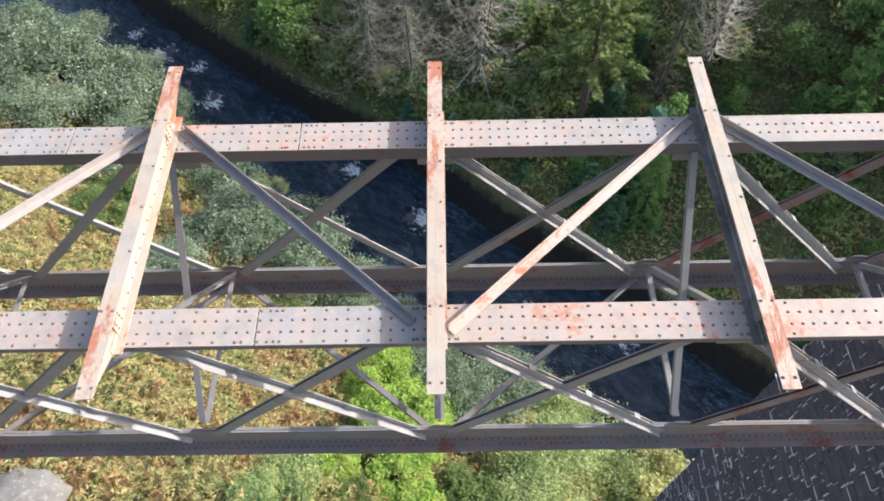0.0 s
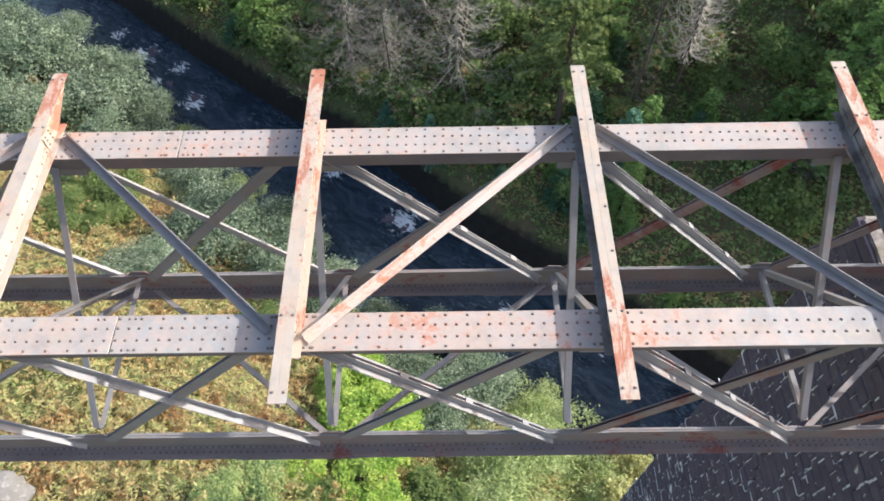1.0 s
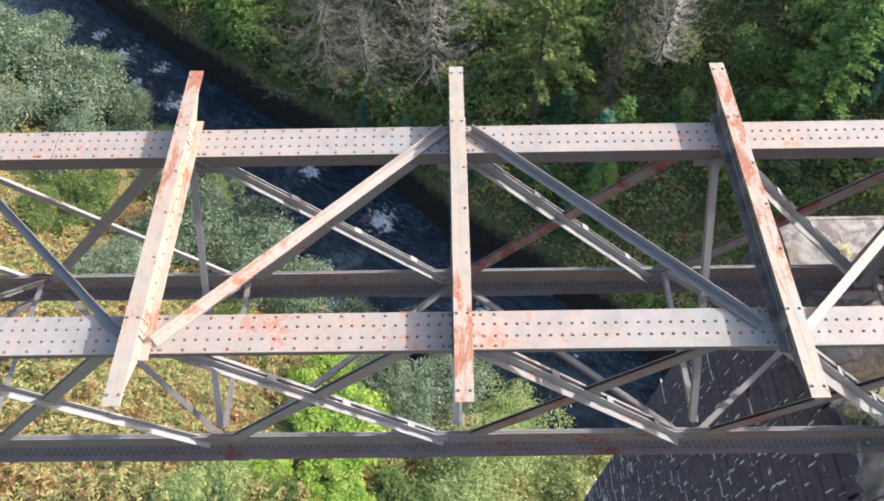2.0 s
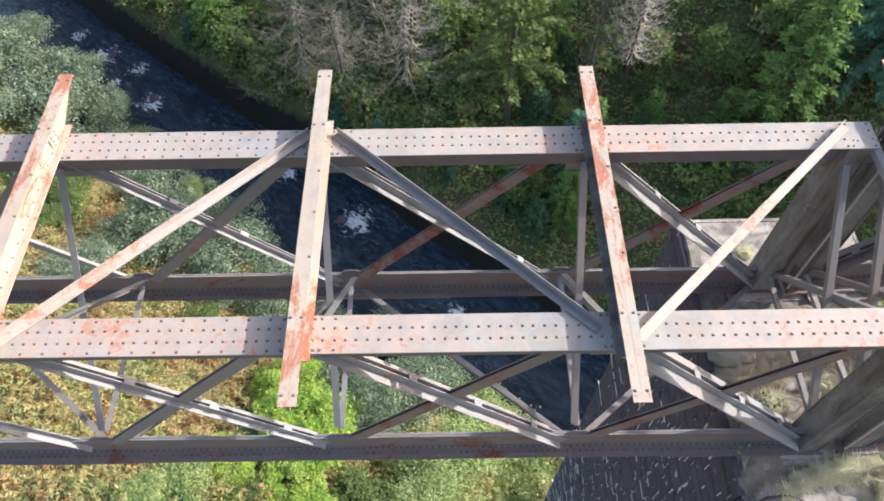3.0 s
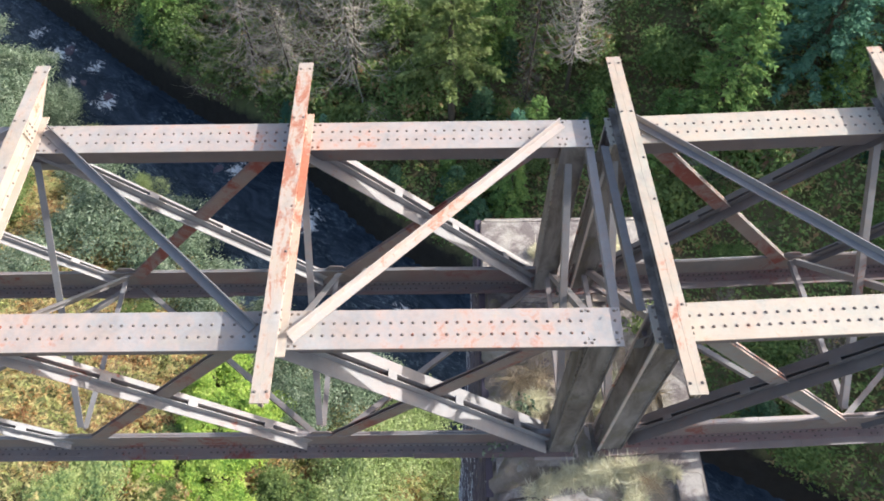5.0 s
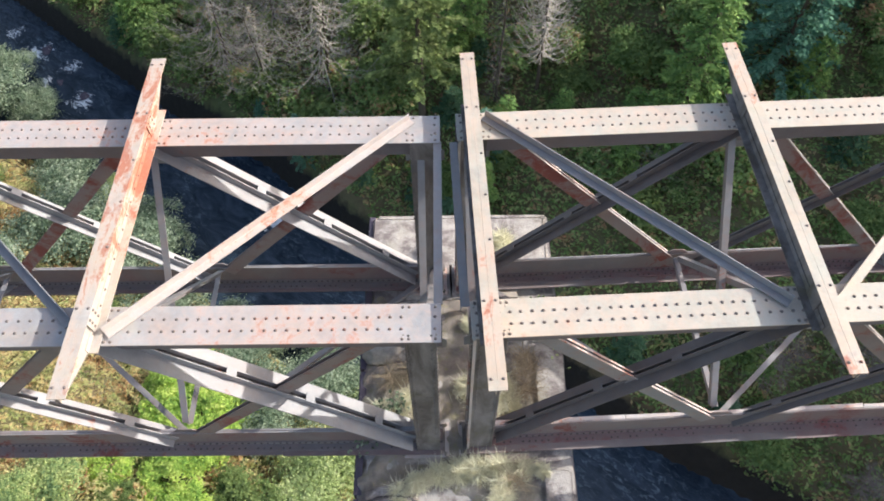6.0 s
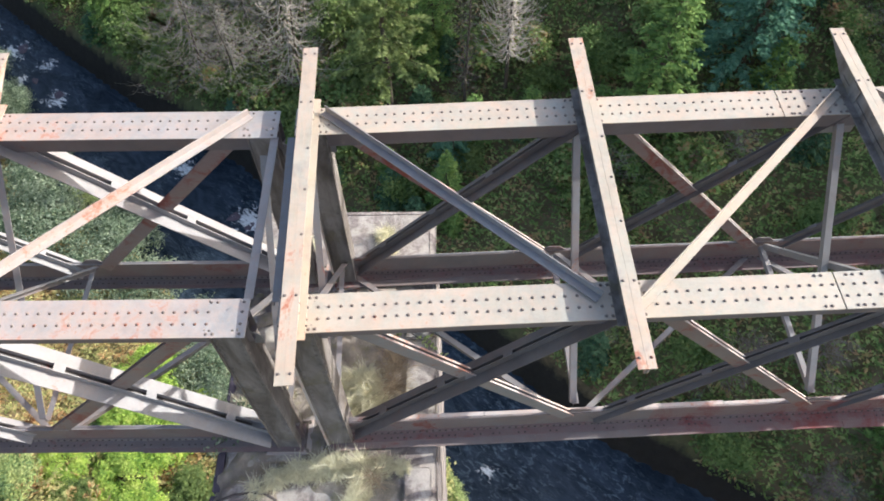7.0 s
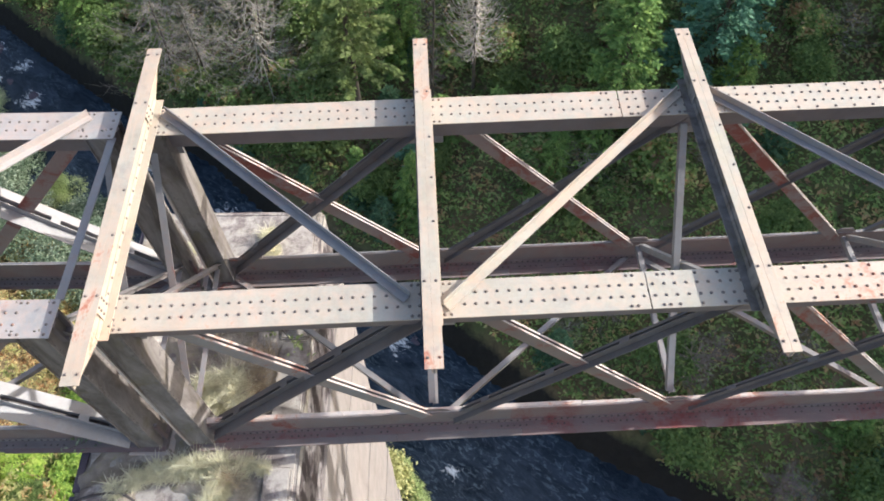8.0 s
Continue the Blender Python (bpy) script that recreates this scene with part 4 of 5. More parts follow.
def stand(tree, x, y, scale=1.0, turn=0.0, tall=1.0, sink=0.1, first=False):
    """Plants the tree (or a copy) on the ground at x, y."""
    z = float(ground_height(np.array([x]), np.array([y]))[0]) - sink
    s = float(bank_distance(x, y))
    if s < -RIVER:
        # bushes on the steep near bank stay low
        tall *= max(0.45, 1 - 0.07 * min(-RIVER - s, 8.0))
    m = pose(x, y, z, 0, 0, turn) @ Matrix.Diagonal((scale, scale, scale * tall, 1))
    if first:
        tree.matrix_basis = m
        return tree
    return copy_thing(tree, m @ Matrix.Diagonal((1 / tree.scale[0], 1 / tree.scale[1], 1 / tree.scale[2], 1)))


def grove(tree, spots):
    """Copies first, with the tree itself taking the first spot."""
    for s in spots[1:]:
        stand(tree, *s)
    stand(tree, *spots[0], first=True)


# the near bank
grove(broadleaf("willow_bush", "grey-green willow bush on the river bank", "bush", 6.0, 3.3, 12, 44, 19, (0.215, 0.095), M_WILLOW, 1, 0.26),
      [(-12.8, 26.0, 1.0, 0, 1.0), (-8.6, 24.2, 0.92, 75, 0.95), (-9.6, 28.4, 0.85, 140, 0.9), (-24.6, 38.6, 1.1, 200, 1.05), (-30.0, 42.5, 1.15, 20, 1.1), (-17.5, 34.0, 0.8, 300, 0.9), (-35.0, 48.5, 1.0, 110, 1.0), (2.6, 15.3, 0.85, 30, 0.9), (-22.5, 32.5, 0.95, 250, 0.9), (-31.6, 50.2, 0.8, 40, 0.8), (-26.2, 45.6, 0.75, 190, 0.8), (-22.0, 41.6, 0.7, 330, 0.8), (-17.6, 37.2, 0.6, 120, 0.8)])
grove(broadleaf("willow_bush", "dense silvery willow bush above the water", "bush", 5.4, 2.9, 11, 42, 19, (0.195, 0.09), M_WILLOW, 2, 0.24),
      [(-5.6, 22.3, 0.85, 10, 0.95), (-14.6, 30.4, 0.95, 50, 1.0), (-29.0, 36.5, 1.1, 95, 1.0), (-21.5, 37.0, 0.9, 170, 0.9), (0.9, 13.4, 0.8, 210, 1.0), (-26.5, 44.0, 1.0, 280, 1.0), (-16.4, 22.2, 0.9, 320, 0.9), (3.8, 17.6, 0.75, 100, 0.85), (-0.7, 16.0, 0.75, 300, 1.0), (-1.6, 18.6, 0.66, 160, 0.8), (3.2, 19.4, 0.6, 40, 0.9), (0.3, 20.8, 0.66, 140, 0.9), (-2.4, 20.9, 0.7, 260, 0.9)])
grove(broadleaf("sallow_bush", "olive-green sallow bush on the bank below the bridge", "bush", 5.6, 3.0, 12, 42, 22, (0.19, 0.085), M_OLIVE, 3, 0.27),
      [(5.0, 10.4, 0.95, 0, 1.0), (8.0, 12.9, 0.9, 120, 0.85), (9.4, 9.4, 0.72, 220, 0.75), (4.4, 7.6, 0.9, 60, 0.9), (-18.8, 37.5, 0.62, 60, 0.8), (-13.5, 33.0, 0.55, 90, 0.8), (6.4, 15.6, 0.75, 190, 0.8)])
grove(broadleaf("sallow_bush", "yellow-green sallow bush among the bracken", "bush", 5.0, 2.4, 9, 34, 22, (0.20, 0.10), M_SALLOW, 33, 0.22, 0.55),
      [(-7.0, 9.2, 0.85, 0, 1.0), (-8.9, 8.3, 0.6, 130, 1.0), (-4.9, 11.6, 0.5, 220, 1.0)])
grove(broadleaf("sallow_bush", "pale yellowing sallow bush at the foot of the pier", "bush", 5.0, 2.2, 9, 30, 20, (0.21, 0.12), M_SALLOW_PALE, 34, 0.22, 0.55),
      [(10.6, 10.2, 1.0, 80, 1.2)])
grove(broadleaf("lime_tree", "bright lime-green young tree in full sun", "tree", 7.2, 2.7, 19, 20, 30, (0.23, 0.12), M_LIME, 4, 0.17, 0.6, 0.66),
      [(-2.4, 12.6, 1.0, 0, 1.05), (-2.0, 9.3, 0.8, 130, 1.0), (-3.5, 15.5, 0.8, 250, 0.9), (-0.6, 13.4, 0.6, 40, 1.0), (-5.6, 10.3, 0.6, 310, 0.95)])
grove(broadleaf("alder_bush", "dark green alder bush among the bracken", "bush", 5.0, 2.2, 9, 36, 20, (0.22, 0.13), M_BROAD, 5, 0.24),
      [(-4.0, 10.6, 0.6, 0, 1.0), (0.5, 8.5, 0.85, 80, 1.1), (-19.6, 28.6, 0.9, 150, 1.0), (-21.9, 29.0, 0.7, 40, 1.1), (-24.4, 30.2, 0.5, 200, 1.0), (-20.2, 26.3, 0.6, 100, 1.0), (-4.6, 8.6, 0.45, 20, 1.0), (-22.5, 26.5, 0.8, 300, 0.9), (-9.5, 19.5, 0.6, 30, 0.8)])
# the far slope
grove(dead_conifer("dead_spruce", "bare grey-brown dead spruce with drooping twigs", 11.5, 4.6, 14, M_DEADGREY, 6, 12, 0.16, 0.36, 6, 0.06, 0.18, 0.55, 0.85),
      [(-5.2, 40.6, 1.0, 0, 1.0), (-1.6, 43.4, 0.9, 80, 0.95), (6.0, 44.0, 1.0, 300, 1.0), (39.5, 37.2, 0.8, 200, 0.8)])
grove(dead_conifer("dead_spruce", "pale dead spruce with long arching bare branches", 12.0, 4.2, 13, M_DEADPALE, 26, 10, 0.12, 0.44, 6, 0.12, 0.30, 0.5, 1.0),
      [(2.6, 37.6, 1.0, 160, 1.0), (-2.2, 39.4, 0.75, 20, 0.9)])
grove(dead_conifer("dead_spruce", "bleached dead spruce with upswept curved branches", 15.0, 1.9, 21, M_DEAD, 7, 2, 0.03, 0.40, 13, 0.50, 0.24, 0.4, 1.25, True),
      [(16.9, 34.6, 1.0, 0, 1.0)])
grove(dead_conifer("dead_spruce", "thin dark dead spruce with short grey twigs", 12.0, 1.1, 18, M_TWIG, 17, 4, 0.06, 0.30, 6, 0.02, 0.10, 0.5),
      [(14.2, 34.2, 1.0, 0, 1.0), (20.5, 41.0, 0.9, 120, 1.0)])
grove(dead_conifer("bare_shrub", "leafless grey shrub with fine upswept twigs", 2.6, 1.5, 6, M_DEADGREY, 44, 6, 0.3, 0.10, 6, 0.55, 0.10, 0.35, 0.5),
      [(28.2, 16.2, 1.0, 0, 1.0), (33.4, 9.6, 0.9, 70, 0.9), (22.1, 19.0, 0.8, 150, 0.8), (23.1, 27.4, 1.0, 210, 1.2), (29.4, 27.0, 0.9, 300, 1.1), (37.4, 31.6, 1.0, 30, 1.0)])
grove(conifer("pine_tree", "tall yellow-green larch in sun", 17.5, 2.9, 20, M_YELLOW, 8, 0.30, 0.05, (0.34, 0.17), 2.0),
      [(9.4, 34.0, 1.0, 0, 1.0)])
grove(conifer("spruce_tree", "mid-green spruce on the far slope", 13.0, 2.8, 28, M_CONIFER, 9, 0.06, 0.22, (0.36, 0.14), 1.0),
      [(24.8, 29.6, 1.0, 0, 1.0), (13.0, 27.6, 0.55, 70, 0.85), (21.6, 28.0, 0.42, 200, 0.9), (33.0, 44.0, 1.0, 310, 1.0), (-13.0, 46.4, 0.7, 100, 1.0), (6.0, 46.0, 1.0, 10, 1.0), (12.2, 37.5, 0.7, 40, 1.0)])
grove(conifer("spruce_tree", "dense blue-green spruce on the far slope", 10.0, 3.4, 24, M_BLUE, 10, 0.05, 0.2, (0.36, 0.16), 1.1),
      [(30.4, 32.0, 1.0, 0, 0.95), (0.7, 33.9, 0.36, 90, 1.3), (13.4, 31.0, 0.5, 170, 1.0), (36.0, 36.0, 0.9, 240, 1.0), (37.4, 44.0, 1.0, 30, 1.0), (-2.5, 37.2, 0.3, 10, 0.9)])
rng = np.random.default_rng(77)
FRONT = [(-7.2, 41.4), (-4.6, 40.2), (-2.0, 38.6), (-0.4, 37.2), (2.2, 34.8), (4.6, 34.6), (6.6, 33.0), (0.4, 37.0), (-10.2, 44.0), (-13.0, 46.6), (4.0, 33.4), (7.4, 35.6)]
shrub_kinds = [broadleaf("hazel_shrub", "low dark green hazel shrub on the shaded slope", "shrub", 2.6, 1.6, 7, 24, 16, (0.27, 0.19), M_BROAD, 21, 0.26),
               broadleaf("bramble_shrub", "low mixed green bramble with brown leaves", "shrub", 1.9, 1.7, 7, 22, 15, (0.26, 0.18), M_UNDER, 22, 0.24)]
spots = [[], []]
tries = 0
while min(len(s) for s in spots) < 32 and tries < 4000:
    tries += 1
    x, y = rng.uniform(-24, 52), rng.uniform(4, 56)
    s = float(bank_distance(x, y))
    if 2.2 < s < 34:
        k = int(rng.integers(2))
        if len(spots[k]) < 32:
            spots[k].append((x, y, rng.uniform(0.6, 1.25), rng.uniform(0, 360), rng.uniform(0.7, 1.1)))
for i, (x, y) in enumerate(FRONT):
    spots[i % 2].append((x, y, rng.uniform(0.9, 1.4), rng.uniform(0, 360), rng.uniform(0.8, 1.1)))
for kind, sp in zip(shrub_kinds, spots):
    grove(kind, sp)


# saplings and leafy bushes between the tall trees
rng = np.random.default_rng(303)
young = [conifer("spruce_sapling", "small pale-tipped young spruce on the slope", 4.2, 1.2, 12, M_CONIFER, 61, 0.04, 0.02, (0.26, 0.12), 1.3),
         conifer("spruce_sapling", "small blue-green young spruce on the slope", 3.6, 1.2, 11, M_BLUE_DARK, 62, 0.04, 0.02, (0.26, 0.13), 1.3),
         broadleaf("rowan_bush", "soft mid-green rowan bush on the slope", "bush", 3.4, 2.0, 10, 24, 18, (0.24, 0.15), M_GREEN, 63, 0.26)]
spots = [[], [], []]
tries = 0
while min(len(q) for q in spots) < 20 and tries < 4000:
    tries += 1
    x, y = rng.uniform(-16, 50), rng.uniform(6, 54)
    s = float(bank_distance(x, y))
    k = int(rng.integers(3))
    if 1.5 < s < 28 and len(spots[k]) < 20:
        spots[k].append((x, y, rng.uniform(0.5, 1.15), rng.uniform(0, 360), rng.uniform(0.8, 1.1)))
for kind, sp in zip(young, spots):
    grove(kind, sp)


def carpet(name, label, inside, area, count, leaf, material, seed, tall, up=1.3, low=0.35, rough=0.35):
    """Low growth over a stretch of ground: leaves on lumpy tussocks."""
    rng = np.random.default_rng(seed)
    x, y = rng.uniform(area[0], area[1], count), rng.uniform(area[2], area[3], count)
    keep = inside(x, y)
    x, y = x[keep], y[keep]
    h = 0.5 + rough * lumps(x, y, 0.3, seed) + 0.45 * lumps(x, y, 0.9, seed + 3) + 0.3 * lumps(x, y, 2.6, seed + 5)
    z = ground_height(x, y) + np.clip(h, 0.02, 1.4) * tall * rng.uniform(low, 1.0, len(x)) ** 0.5
    size = rng.uniform(0.6, 1.4, len(x))
    nrm = rng.normal(size=(len(x), 3)) * 0.5 + (0, 0, up)
    ob = new(name, leaf_mesh(name, np.stack([x, y, z], 1), nrm, leaf[0] * size, leaf[1] * size, material, rng))
    return tagged(ob, label, name.replace("_", " "), kind="stuff")


def near_side(x, y):
    return bank_distance(x, y) < -RIVER - 0.8


def outskirts(x, y):
    """The near bank beyond the dense bracken."""
    inner = (x > -36) & (x < 16) & (y > -4)
    return near_side(x, y) & ~inner


def far_side(x, y):
    return bank_distance(x, y) > 1.25 + 0.6 * lumps(x, y, 1.4, 8)


carpet("bracken", "yellow and brown autumn bracken on the bank", near_side, (-36, 16, -4, 50), 380000, (0.25, 0.085), M_FERN, 31, 1.3, 1.2, 0.10, 0.75)
carpet("bracken", "sparse brown bracken spreading behind the bridge", outskirts, (-44, 36, -24, 14), 70000, (0.40, 0.15), M_FERN, 35, 0.9, 1.3, 0.2, 0.5)
carpet("undergrowth", "dark green and brown undergrowth on the slope", far_side, (-32, 58, -8, 62), 330000, (0.31, 0.145), M_UNDER, 32, 1.15, 1.1, 0.1, 0.3)

# ---------------------------------------------------------------- on the pier
def boulder(name, label, place, size, seed, material, turn=0.0):
    bm = bmesh.new()
    bmesh.ops.create_icosphere(bm, subdivisions=4, radius=1.0)
    off = Vector((seed * 3.1, seed * 1.7, 0))
    for v in bm.verts:
        p = v.co.copy()
        r = 1 + 0.28 * noise.noise(p * 1.3 + off) + 0.12 * noise.noise(p * 3.5 + off) + 0.05 * noise.noise(p * 9 + off)
        v.co = Vector((p.x * size[0], p.y * size[1], p.z * size[2])) * r
    me = bpy.data.meshes.new(name)
    bm.to_mesh(me)
    bm.free()
    me.materials.append(material)
    me.shade_smooth()
    ob = new(name, me)
    ob.matrix_world = pose(*place, 0, 0, turn)
    return tagged(ob, label, "rock")


CAP_TOP = PZ + 0.33


def bearing(x, y, turn):
    """A steel bearing: bed plate on a stone pad, rocker block and bolts."""
    b = empty("bridge_bearing", (x, y, CAP_TOP), turn, label="grey steel bearing on a stone pad under the truss end", category="bridge bearing", group="bearings")
    top = Z_FLANGE - CAP_TOP
    for name, half, z0, z1, mat in (("pad", (0.45, 0.36), -0.02, 0.035, M_CAP), ("bed_plate", (0.36, 0.27), 0.036, 0.06, M_LATERAL), ("rocker", (0.14, 0.2), 0.061, top - 0.026, M_POST), ("sole_plate", (0.30, 0.22), top - 0.025, top - 0.002, M_POST)):
        bm = bmesh.new()
        box(bm, (-half[0], -half[1], z0), (half[0], half[1], z1))
        bmesh.ops.bevel(bm, geom=bm.edges[:], offset=0.004, segments=1, affect="EDGES")
        part(name, bm, mat, b)
    for sx in (-1, 1):
        for sy in (-1, 1):
            bm = bmesh.new()
            bmesh.ops.create_cone(bm, cap_ends=True, segments=6, radius1=0.025, radius2=0.025, depth=0.05, matrix=Matrix.Translation((sx * 0.31, sy * 0.22, 0.08)))
            part("bolt", bm, M_POST, b)
    return b


for side in (-1, 1):
    bearing(10.42, 4.97 + side * HALF_LOW, 0.0)
    b = bearing(11.28, 5.01 + side * HALF_LOW, 2.2)
    bm = bmesh.new()
    box(bm, (0.02, -0.43, 0.064), (0.68, -0.29, 0.098))
    bmesh.ops.bevel(bm, geom=bm.edges[:], offset=0.004, segments=1, affect="EDGES")
    part("tie_plate", bm, M_PLATE_PALE, b, "pale projecting tie plate")


def pipe(points, radius):
    """A short length of black pipe lying on the cap."""
    p = np.array(points, float)
    ob = new("black_pipe", tube_mesh("black_pipe", p[None], np.full((1, len(p)), radius), M_NEAR_BLACK, 10))
    ob.data.shade_smooth()
    return tagged(ob, "bent black plastic pipe lying on the pier cap", "pipe")


pipe([(9.5, 2.62, CAP_TOP + 0.10), (9.75, 2.70, CAP_TOP + 0.12), (10.0, 2.74, CAP_TOP + 0.11), (10.2, 2.72, CAP_TOP + 0.07), (10.34, 2.64, CAP_TOP + 0.02)], 0.02)


def kerb_block(place, size, turn=0.0):
    bm = bmesh.new()
    box(bm, (-size[0] / 2, -size[1] / 2, 0), (size[0] / 2, size[1] / 2, size[2]))
    bmesh.ops.subdivide_edges(bm, edges=bm.edges[:], cuts=4, use_grid_fill=True)
    bmesh.ops.bevel(bm, geom=[e for e in bm.edges if e.calc_face_angle(0) > 1], offset=0.03, segments=2, affect="EDGES")
    for v in bm.verts:
        v.co += 0.02 * noise.noise_vector(v.co * 2.5 + Vector(place))
    me = bpy.data.meshes.new("coping_block")
    bm.to_mesh(me)
    bm.free()
    me.materials.append(M_CAP)
    ob = new("coping_block", me)
    ob.parent = pier
    ob.matrix_parent_inverse = Matrix.Translation((-11.05, -5.0, 1.6))
    ob.matrix_basis = pose(*place, 0, 0, turn)
    return ob


# raised stones on the cap
for place, size, turn in (((11.0, 7.2, CAP_TOP - 0.03), (3.1, 1.05, 0.07), 0), ((12.36, 2.5, CAP_TOP - 0.03), (0.42, 1.2, 0.10), 0), ((12.40, 4.5, CAP_TOP - 0.03), (0.48, 1.3, 0.09), -1), ((12.38, 5.6, CAP_TOP - 0.03), (0.48, 0.8, 0.08), 2), ((9.85, 2.78, CAP_TOP - 0.03), (0.6, 0.24, 0.13), 18)):
    kerb_block(place, size, turn)


# blown soil and litter lying on the cap between the trusses
sx, sy = np.meshgrid(np.linspace(9.42, 12.2, 80), np.linspace(1.92, 6.5, 130))
edge = np.minimum.reduce([(sx - 9.42) / 0.25, (12.0 - sx) / 0.35, (sy - 1.9) / 0.2, (6.4 - sy) / 0.5])
sz = CAP_TOP + 0.075 * np.clip(edge, -0.6, 1.0) + 0.05 * lumps(sx, sy, 0.16, 4) + 0.055 * lumps(sx, sy, 0.5, 6) - 0.045
idx = np.arange(sx.size).reshape(sx.shape)
quads = np.stack([idx[:-1, :-1], idx[:-1, 1:], idx[1:, 1:], idx[1:, :-1]], -1).reshape(-1, 4)
soil = new("soil_patch", mesh_from("soil_patch", np.stack([sx, sy, sz], -1).reshape(-1, 3), quads, M_SOIL))
soil.data.shade_smooth()
tagged(soil, "uneven dry brown soil and litter lying on the pier cap", "soil", kind="stuff")


def tuft(x, y, z, seed, reach, tall, name="grass_tuft", material=None, upright=0.08, dense=6500, label="clump of long dry straw-coloured grass on the pier cap"):
    """A loose mound of fine dry blades that arch outwards, with longer ones standing out round it."""
    rng = np.random.default_rng(seed)
    blades = int(dense * reach)
    spiky = rng.uniform(0, 1, blades) < upright
    root = rng.normal(size=(blades, 3)) * (reach * 0.5, reach * 0.36, 0)
    dome = np.exp(-((root / reach) ** 2).sum(1))
    a = rng.uniform(0, 6.3, blades)
    lean = np.stack([np.cos(a), np.sin(a), np.zeros(blades)], 1)
    h = (tall * (0.45 + 0.75 * dome) * rng.uniform(0.6, 1.1, blades) * np.where(spiky, 1.7, 1.0))[:, None]
    rise_by = np.where(spiky, 0.9, 0.45)[:, None]
    up = np.array([0, 0, 1.0])
    along = lean * (1.05 - rise_by * 0.6) + up * rise_by
    centre = root + along * h * 0.45 + up * (h * 0.25 * dome[:, None])
    normal = up * 1.2 - lean * 0.4 + rng.normal(size=(blades, 3)) * 0.35
    ob = new(name, leaf_mesh(name, centre, normal, h[:, 0] * 1.1, rng.uniform(0.007, 0.016, blades) * (0.55 if material else 1.0), material or M_STRAW, rng, along, 0.3))
    ob.location = (x, y, z + 0.01)
    return tagged(ob, label, "grass", kind="stuff")


TUFTS = [(10.04, 2.79, 0.10), (10.31, 2.92, 0.12), (10.63, 3.03, 0.15), (10.92, 3.07, 0.16), (11.2, 3.1, 0.17), (11.53, 3.12, 0.16), (11.87, 3.1, 0.12), (12.15, 3.08, 0.07),
         (11.55, 2.93, 0.12), (11.54, 2.75, 0.13), (11.47, 2.58, 0.12), (11.5, 4.42, 0.24), (11.66, 4.12, 0.18), (11.11, 4.37, 0.18), (11.62, 4.2, 0.16), (11.3, 4.05, 0.16), (9.75, 4.0, 0.14), (10.2, 4.2, 0.16), (10.0, 3.85, 0.12),
         (11.2, 5.5, 0.14), (11.76, 7.2, 0.14), (11.8, 6.9, 0.12), (10.45, 7.0, 0.1)]
for i, (x, y, r) in enumerate(TUFTS):
    tuft(x, y, CAP_TOP, 100 + i, r, 0.13 + r * 0.5)
for i, (x, y, r) in enumerate(((12.0, 4.6, 0.22), (12.0, 4.3, 0.16), (12.0, 4.85, 0.16), (9.9, 4.5, 0.2), (10.25, 4.6, 0.18), (11.75, 2.9, 0.1))):
    tuft(x, y, CAP_TOP, 150 + i, r, 0.27, "dead_grass", M_WITHERED, 0.85, 900, "tall withered brown grass stalks on the pier cap")


def weed(x, y, z, seed, material, name, label, size, count):
    rng = np.random.default_rng(seed)
    plant = empty(name, (x, y, z), label=label, category="plant")
    tips = rng.normal(size=(9, 3)) * (0.22, 0.22, 0.08) * size + (0, 0, 0.38 * size)
    under("stem", tube_mesh("stem", [curve((0, 0, 0), q, 0.03, 5, rng, 0.01) for q in tips], np.tile(np.linspace(0.008, 0.003, 5), (9, 1)), M_BARK, 4), plant)
    pts = np.repeat(tips, count, 0) * rng.uniform(0.45, 1.05, (9 * count, 1)) + rng.normal(size=(9 * count, 3)) * 0.06 * size
    under("foliage", leaf_mesh("foliage", pts, rng.normal(size=pts.shape) * 0.6 + (0, 0, 1), 0.07 * size, 0.04 * size, material, rng), plant)
    return plant


weed(12.08, 5.45, CAP_TOP, 3, M_OLIVE, "ragwort", "small yellow-green weed growing on the pier cap", 1.25, 26)
weed(12.32, 5.7, CAP_TOP, 4, M_OLIVE, "ragwort", "small yellow-green weed growing on the pier cap", 0.9, 22)
weed(9.8, 3.7, CAP_TOP, 6, M_WILLOW, "ragwort", "greyish weed growing on the pier cap", 1.1, 20)
grove(broadleaf("birch_sapling", "narrow yellow-olive birch sapling beside the pier", "tree", 9.6, 0.95, 18, 12, 12, (0.15, 0.085), M_OLIVE, 41, 0.16, 0.7),
      [(12.95, 10.5, 0.62, 0, 1.0), (12.45, 11.4, 0.6, 120, 1.0), (13.4, 9.8, 0.6, 220, 0.85), (12.0, 12.1, 0.55, 60, 0.9)])
# bare grey shrubs on the far slope
grove(dead_conifer("dead_shrub", "bare grey twiggy shrub among the undergrowth", 3.6, 1.5, 8, M_TWIG, 43, 9, 0.3, 0.05, 5, 0.6, 0.15),
      [(27.9, 15.6, 1.1, 0, 1.0), (32.6, 15.8, 1.1, 70, 1.0), (32.2, 9.8, 1.0, 130, 0.9), (29.4, 16.4, 0.9, 210, 1.0), (24.4, 19.4, 0.9, 20, 1.0), (36.0, 19.0, 1.1, 290, 1.0)])

# a heap of broken concrete on the cap
boulder("concrete_lump", "rough pale lump of broken concrete on the pier cap", (9.82, 5.12, CAP_TOP + 0.02), (0.42, 0.32, 0.14), 7.0, M_CAP, 10)

# a pale outcrop in the bracken
bx, by = -18.9, 7.7
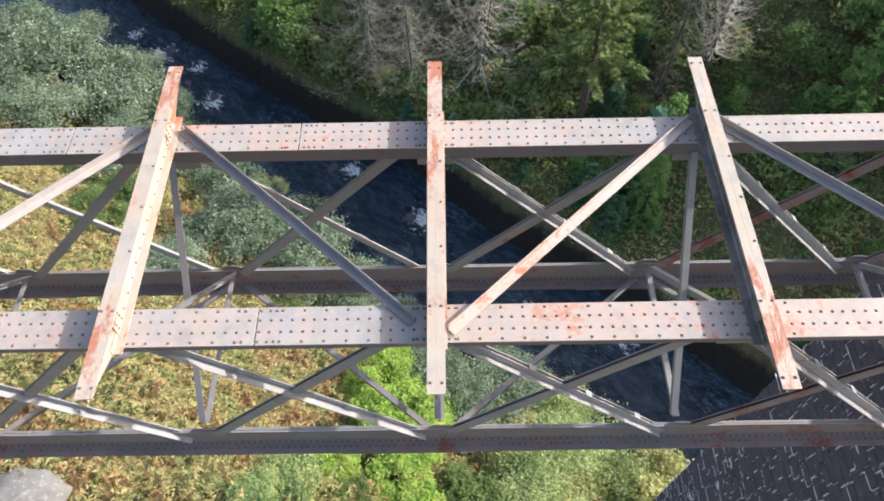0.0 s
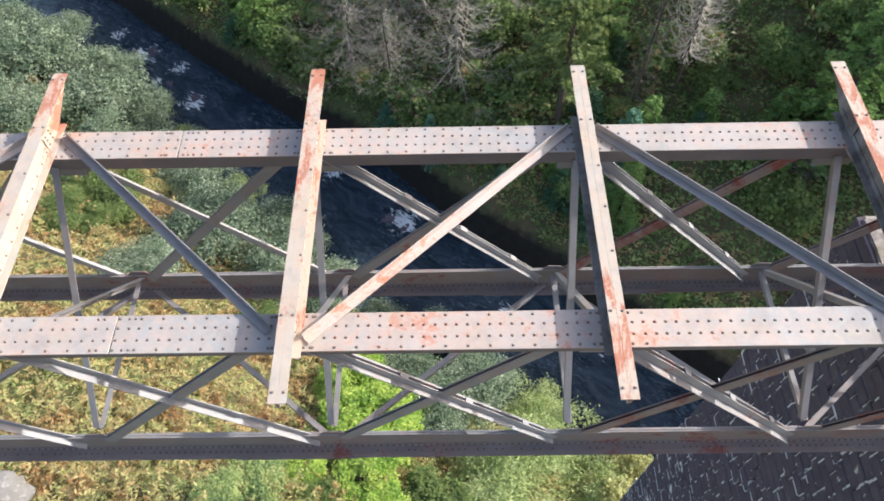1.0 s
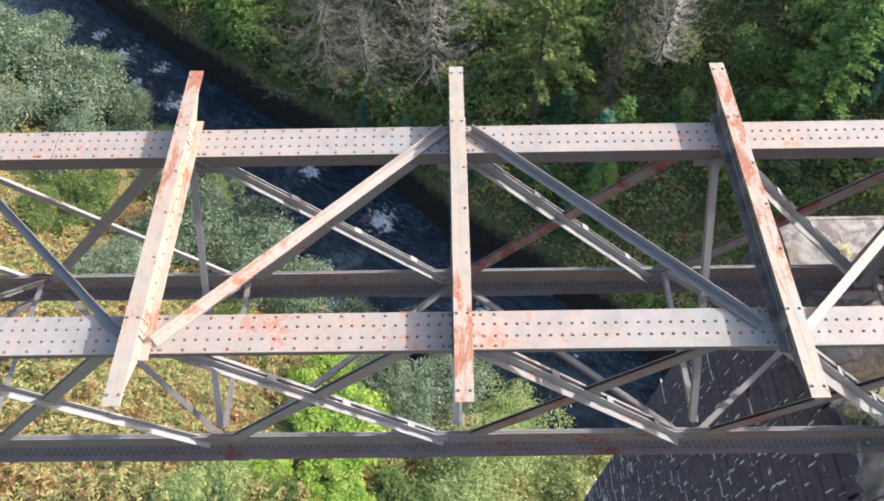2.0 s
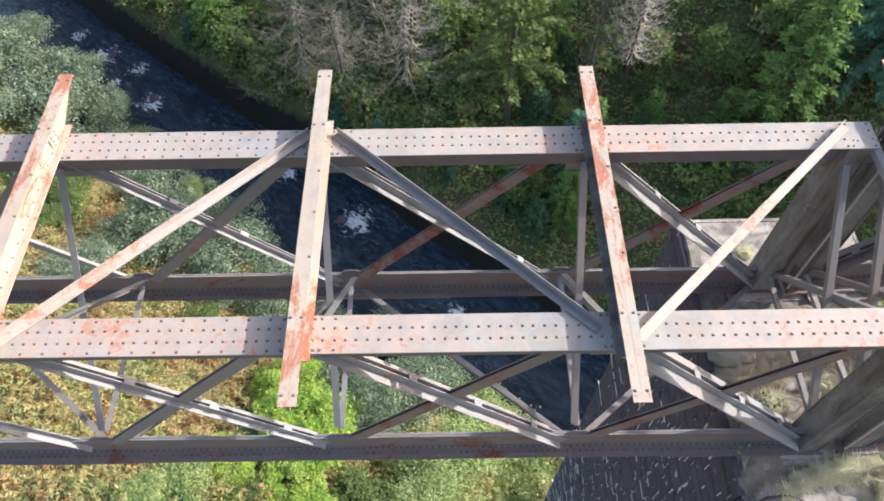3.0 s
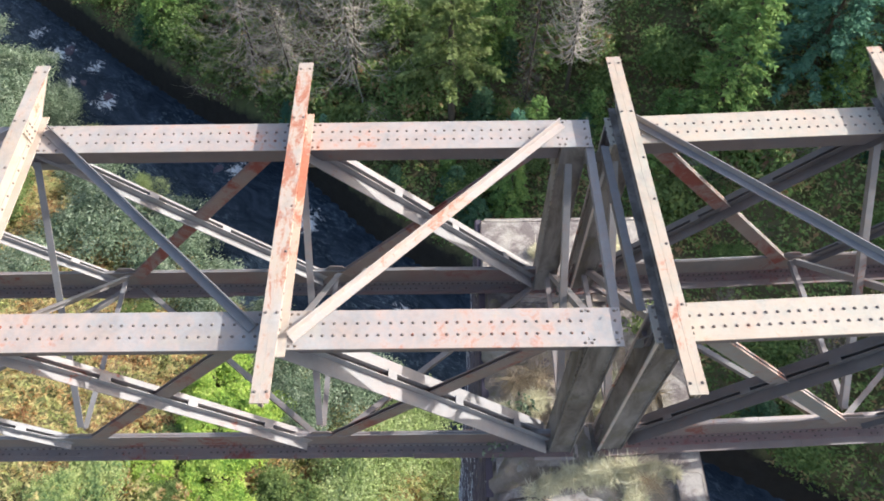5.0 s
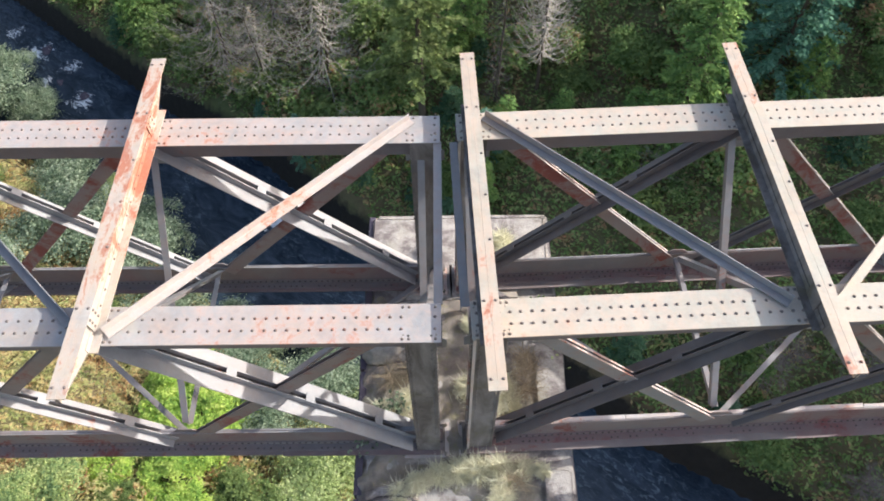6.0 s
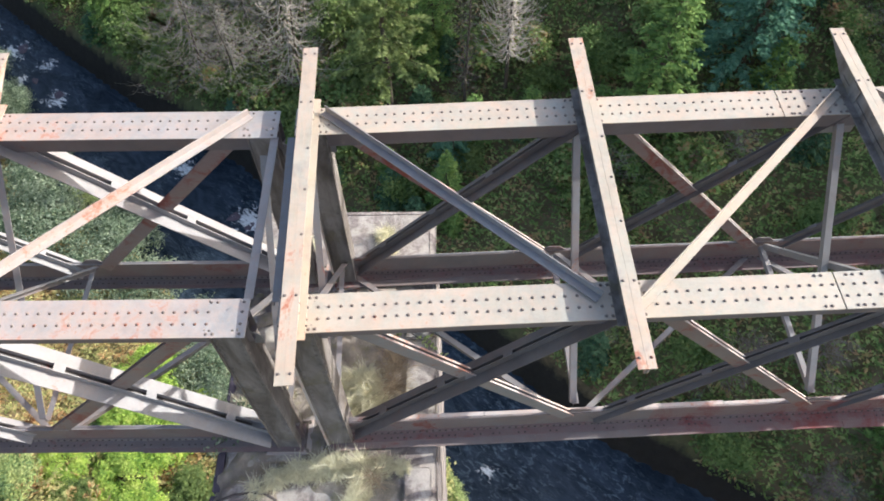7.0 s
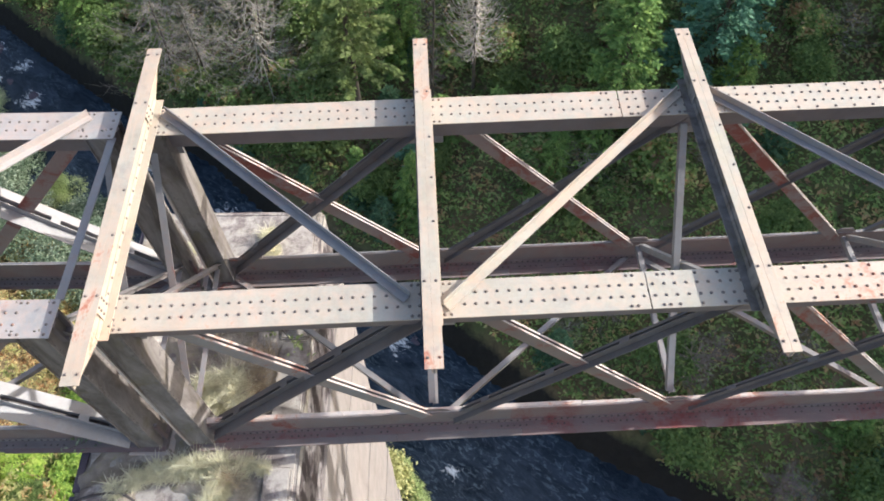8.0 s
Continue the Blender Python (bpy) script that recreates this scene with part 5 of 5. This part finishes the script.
boulder("outcrop", "large pale grey rock among the bracken", (bx, by, float(ground_height(np.array([bx]), np.array([by]))[0]) + 0.25), (2.2, 1.5, 1.1), 2.0, M_ROCK, 20)
for i, (x, y, r) in enumerate(((-2.6, 30.8, 0.9), (-1.4, 29.9, 0.7), (-8.6, 35.6, 0.9), (-19.2, 43.6, 1.0), (-24.0, 49.2, 1.0), (-21.6, 45.2, 0.7), (12.9, 20.6, 0.7))):
    boulder("river_rock", "dark wet rock breaking the river's surface", (x, y, -1.55 - 0.35 * r), (r * 0.9, r * 0.6, r * 0.5), 5.0 + i, M_BLOCK, 40 + 17 * i)

# ---------------------------------------------------------------- masonry of the pier
COURSE = 0.31
unit_block = {}


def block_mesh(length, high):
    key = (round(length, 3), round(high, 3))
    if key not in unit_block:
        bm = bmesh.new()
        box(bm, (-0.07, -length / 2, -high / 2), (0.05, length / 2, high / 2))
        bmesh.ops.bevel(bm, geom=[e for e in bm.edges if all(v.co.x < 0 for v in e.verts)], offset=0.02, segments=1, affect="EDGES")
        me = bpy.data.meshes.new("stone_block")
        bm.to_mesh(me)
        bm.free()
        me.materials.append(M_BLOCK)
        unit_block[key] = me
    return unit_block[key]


rnd = random.Random(9)
made = 0
courses = int((PZ + 2.0) / COURSE)
rest_v, rest_f = [], []
lime_v, lime_f = [], []


def smear(x, y, z, dy, dz, wide):
    """A ragged streak of lime on the wall from y, z over dy, dz."""
    steps = 5
    base = len(lime_v)
    for i in range(steps + 1):
        f = i / steps
        w = wide * rnd.uniform(0.35, 1.0) * (0.45 if i in (0, steps) else 1.0) / 2
        ey, ez = (0.0, w) if abs(dy) > abs(dz) else (w, 0.0)
        for k in (1, -1):
            for out in (0.0, 0.03):
                lime_v.append((x - 0.008 + out - 11.05, y + dy * f + k * ey - 5.0, z + dz * f + k * ez + 1.6))
        if i:
            b = base + 4 * (i - 1)
            lime_f.extend([(b, b + 4, b + 6, b + 2), (b, b + 1, b + 5, b + 4), (b + 2, b + 6, b + 7, b + 3)])


for c in range(courses):
    z = PZ + 0.33 - COURSE * (c + 0.5)
    x0, x1, y0, y1 = pier_rect(z)
    wide = y1 - y0
    cuts = [0.0]
    while cuts[-1] < wide - 0.5:
        cuts.append(cuts[-1] + rnd.choice((0.5, 0.6, 0.7, 0.85)) * (0.55 if len(cuts) == 1 and c % 2 else 1.0))
    cuts[-1] = wide
    for a, b in zip(cuts, cuts[1:]):
        ln = round((b - a) * 20) / 20 - rnd.choice((0.02, 0.04, 0.055))
        place = (x0 + 0.05, y0 + (a + b) / 2, z)
        push = rnd.uniform(-0.012, 0.012)
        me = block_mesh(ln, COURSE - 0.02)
        face, low = place[0] - 0.07 + push, z - COURSE / 2 + 0.03
        if rnd.random() < (0.36 if z < 23 else 0.16) and 4.0 < z < 28.5:
            long = (b - a) * rnd.uniform(0.45, 1.25)
            end = y0 + (b if rnd.random() < 0.5 else a)
            way = -1 if end > place[1] else 1
            smear(face - 0.006, end, low, way * long, 0.0, rnd.uniform(0.03, 0.06))
            if rnd.random() < 0.75:
                smear(face - 0.007, end - way * 0.015, low, 0.0, COURSE * rnd.uniform(0.4, 1.0), rnd.uniform(0.018, 0.034))
            if rnd.random() < 0.08:
                smear(face - 0.009, end, low, way * 0.3, 0.0, 0.34)
        if 14.0 < z < 27.0 and made < 300:
            ob = new("stone_block", me)
            ob.parent = pier
            ob.location = (place[0] - 11.05 + push, place[1] - 5.0, place[2] + 1.6)
            made += 1
        else:
            base = len(rest_v)
            for v in me.vertices:
                rest_v.append((v.co.x + place[0] + push - 11.05, v.co.y + place[1] - 5.0, v.co.z + place[2] + 1.6))
            for f in me.polygons:
                rest_f.append([base + i for i in f.vertices])
me = bpy.data.meshes.new("stonework")
me.from_pydata(rest_v, [], rest_f)
me.materials.append(M_BLOCK)
ob = new("stonework", me)
ob.parent = pier
tagged(ob, kind="stuff")
me = bpy.data.meshes.new("mortar")
me.from_pydata(lime_v, [], lime_f)
me.materials.append(M_MORTAR)
ob = new("mortar", me)
ob.parent = pier
tagged(ob, kind="stuff")

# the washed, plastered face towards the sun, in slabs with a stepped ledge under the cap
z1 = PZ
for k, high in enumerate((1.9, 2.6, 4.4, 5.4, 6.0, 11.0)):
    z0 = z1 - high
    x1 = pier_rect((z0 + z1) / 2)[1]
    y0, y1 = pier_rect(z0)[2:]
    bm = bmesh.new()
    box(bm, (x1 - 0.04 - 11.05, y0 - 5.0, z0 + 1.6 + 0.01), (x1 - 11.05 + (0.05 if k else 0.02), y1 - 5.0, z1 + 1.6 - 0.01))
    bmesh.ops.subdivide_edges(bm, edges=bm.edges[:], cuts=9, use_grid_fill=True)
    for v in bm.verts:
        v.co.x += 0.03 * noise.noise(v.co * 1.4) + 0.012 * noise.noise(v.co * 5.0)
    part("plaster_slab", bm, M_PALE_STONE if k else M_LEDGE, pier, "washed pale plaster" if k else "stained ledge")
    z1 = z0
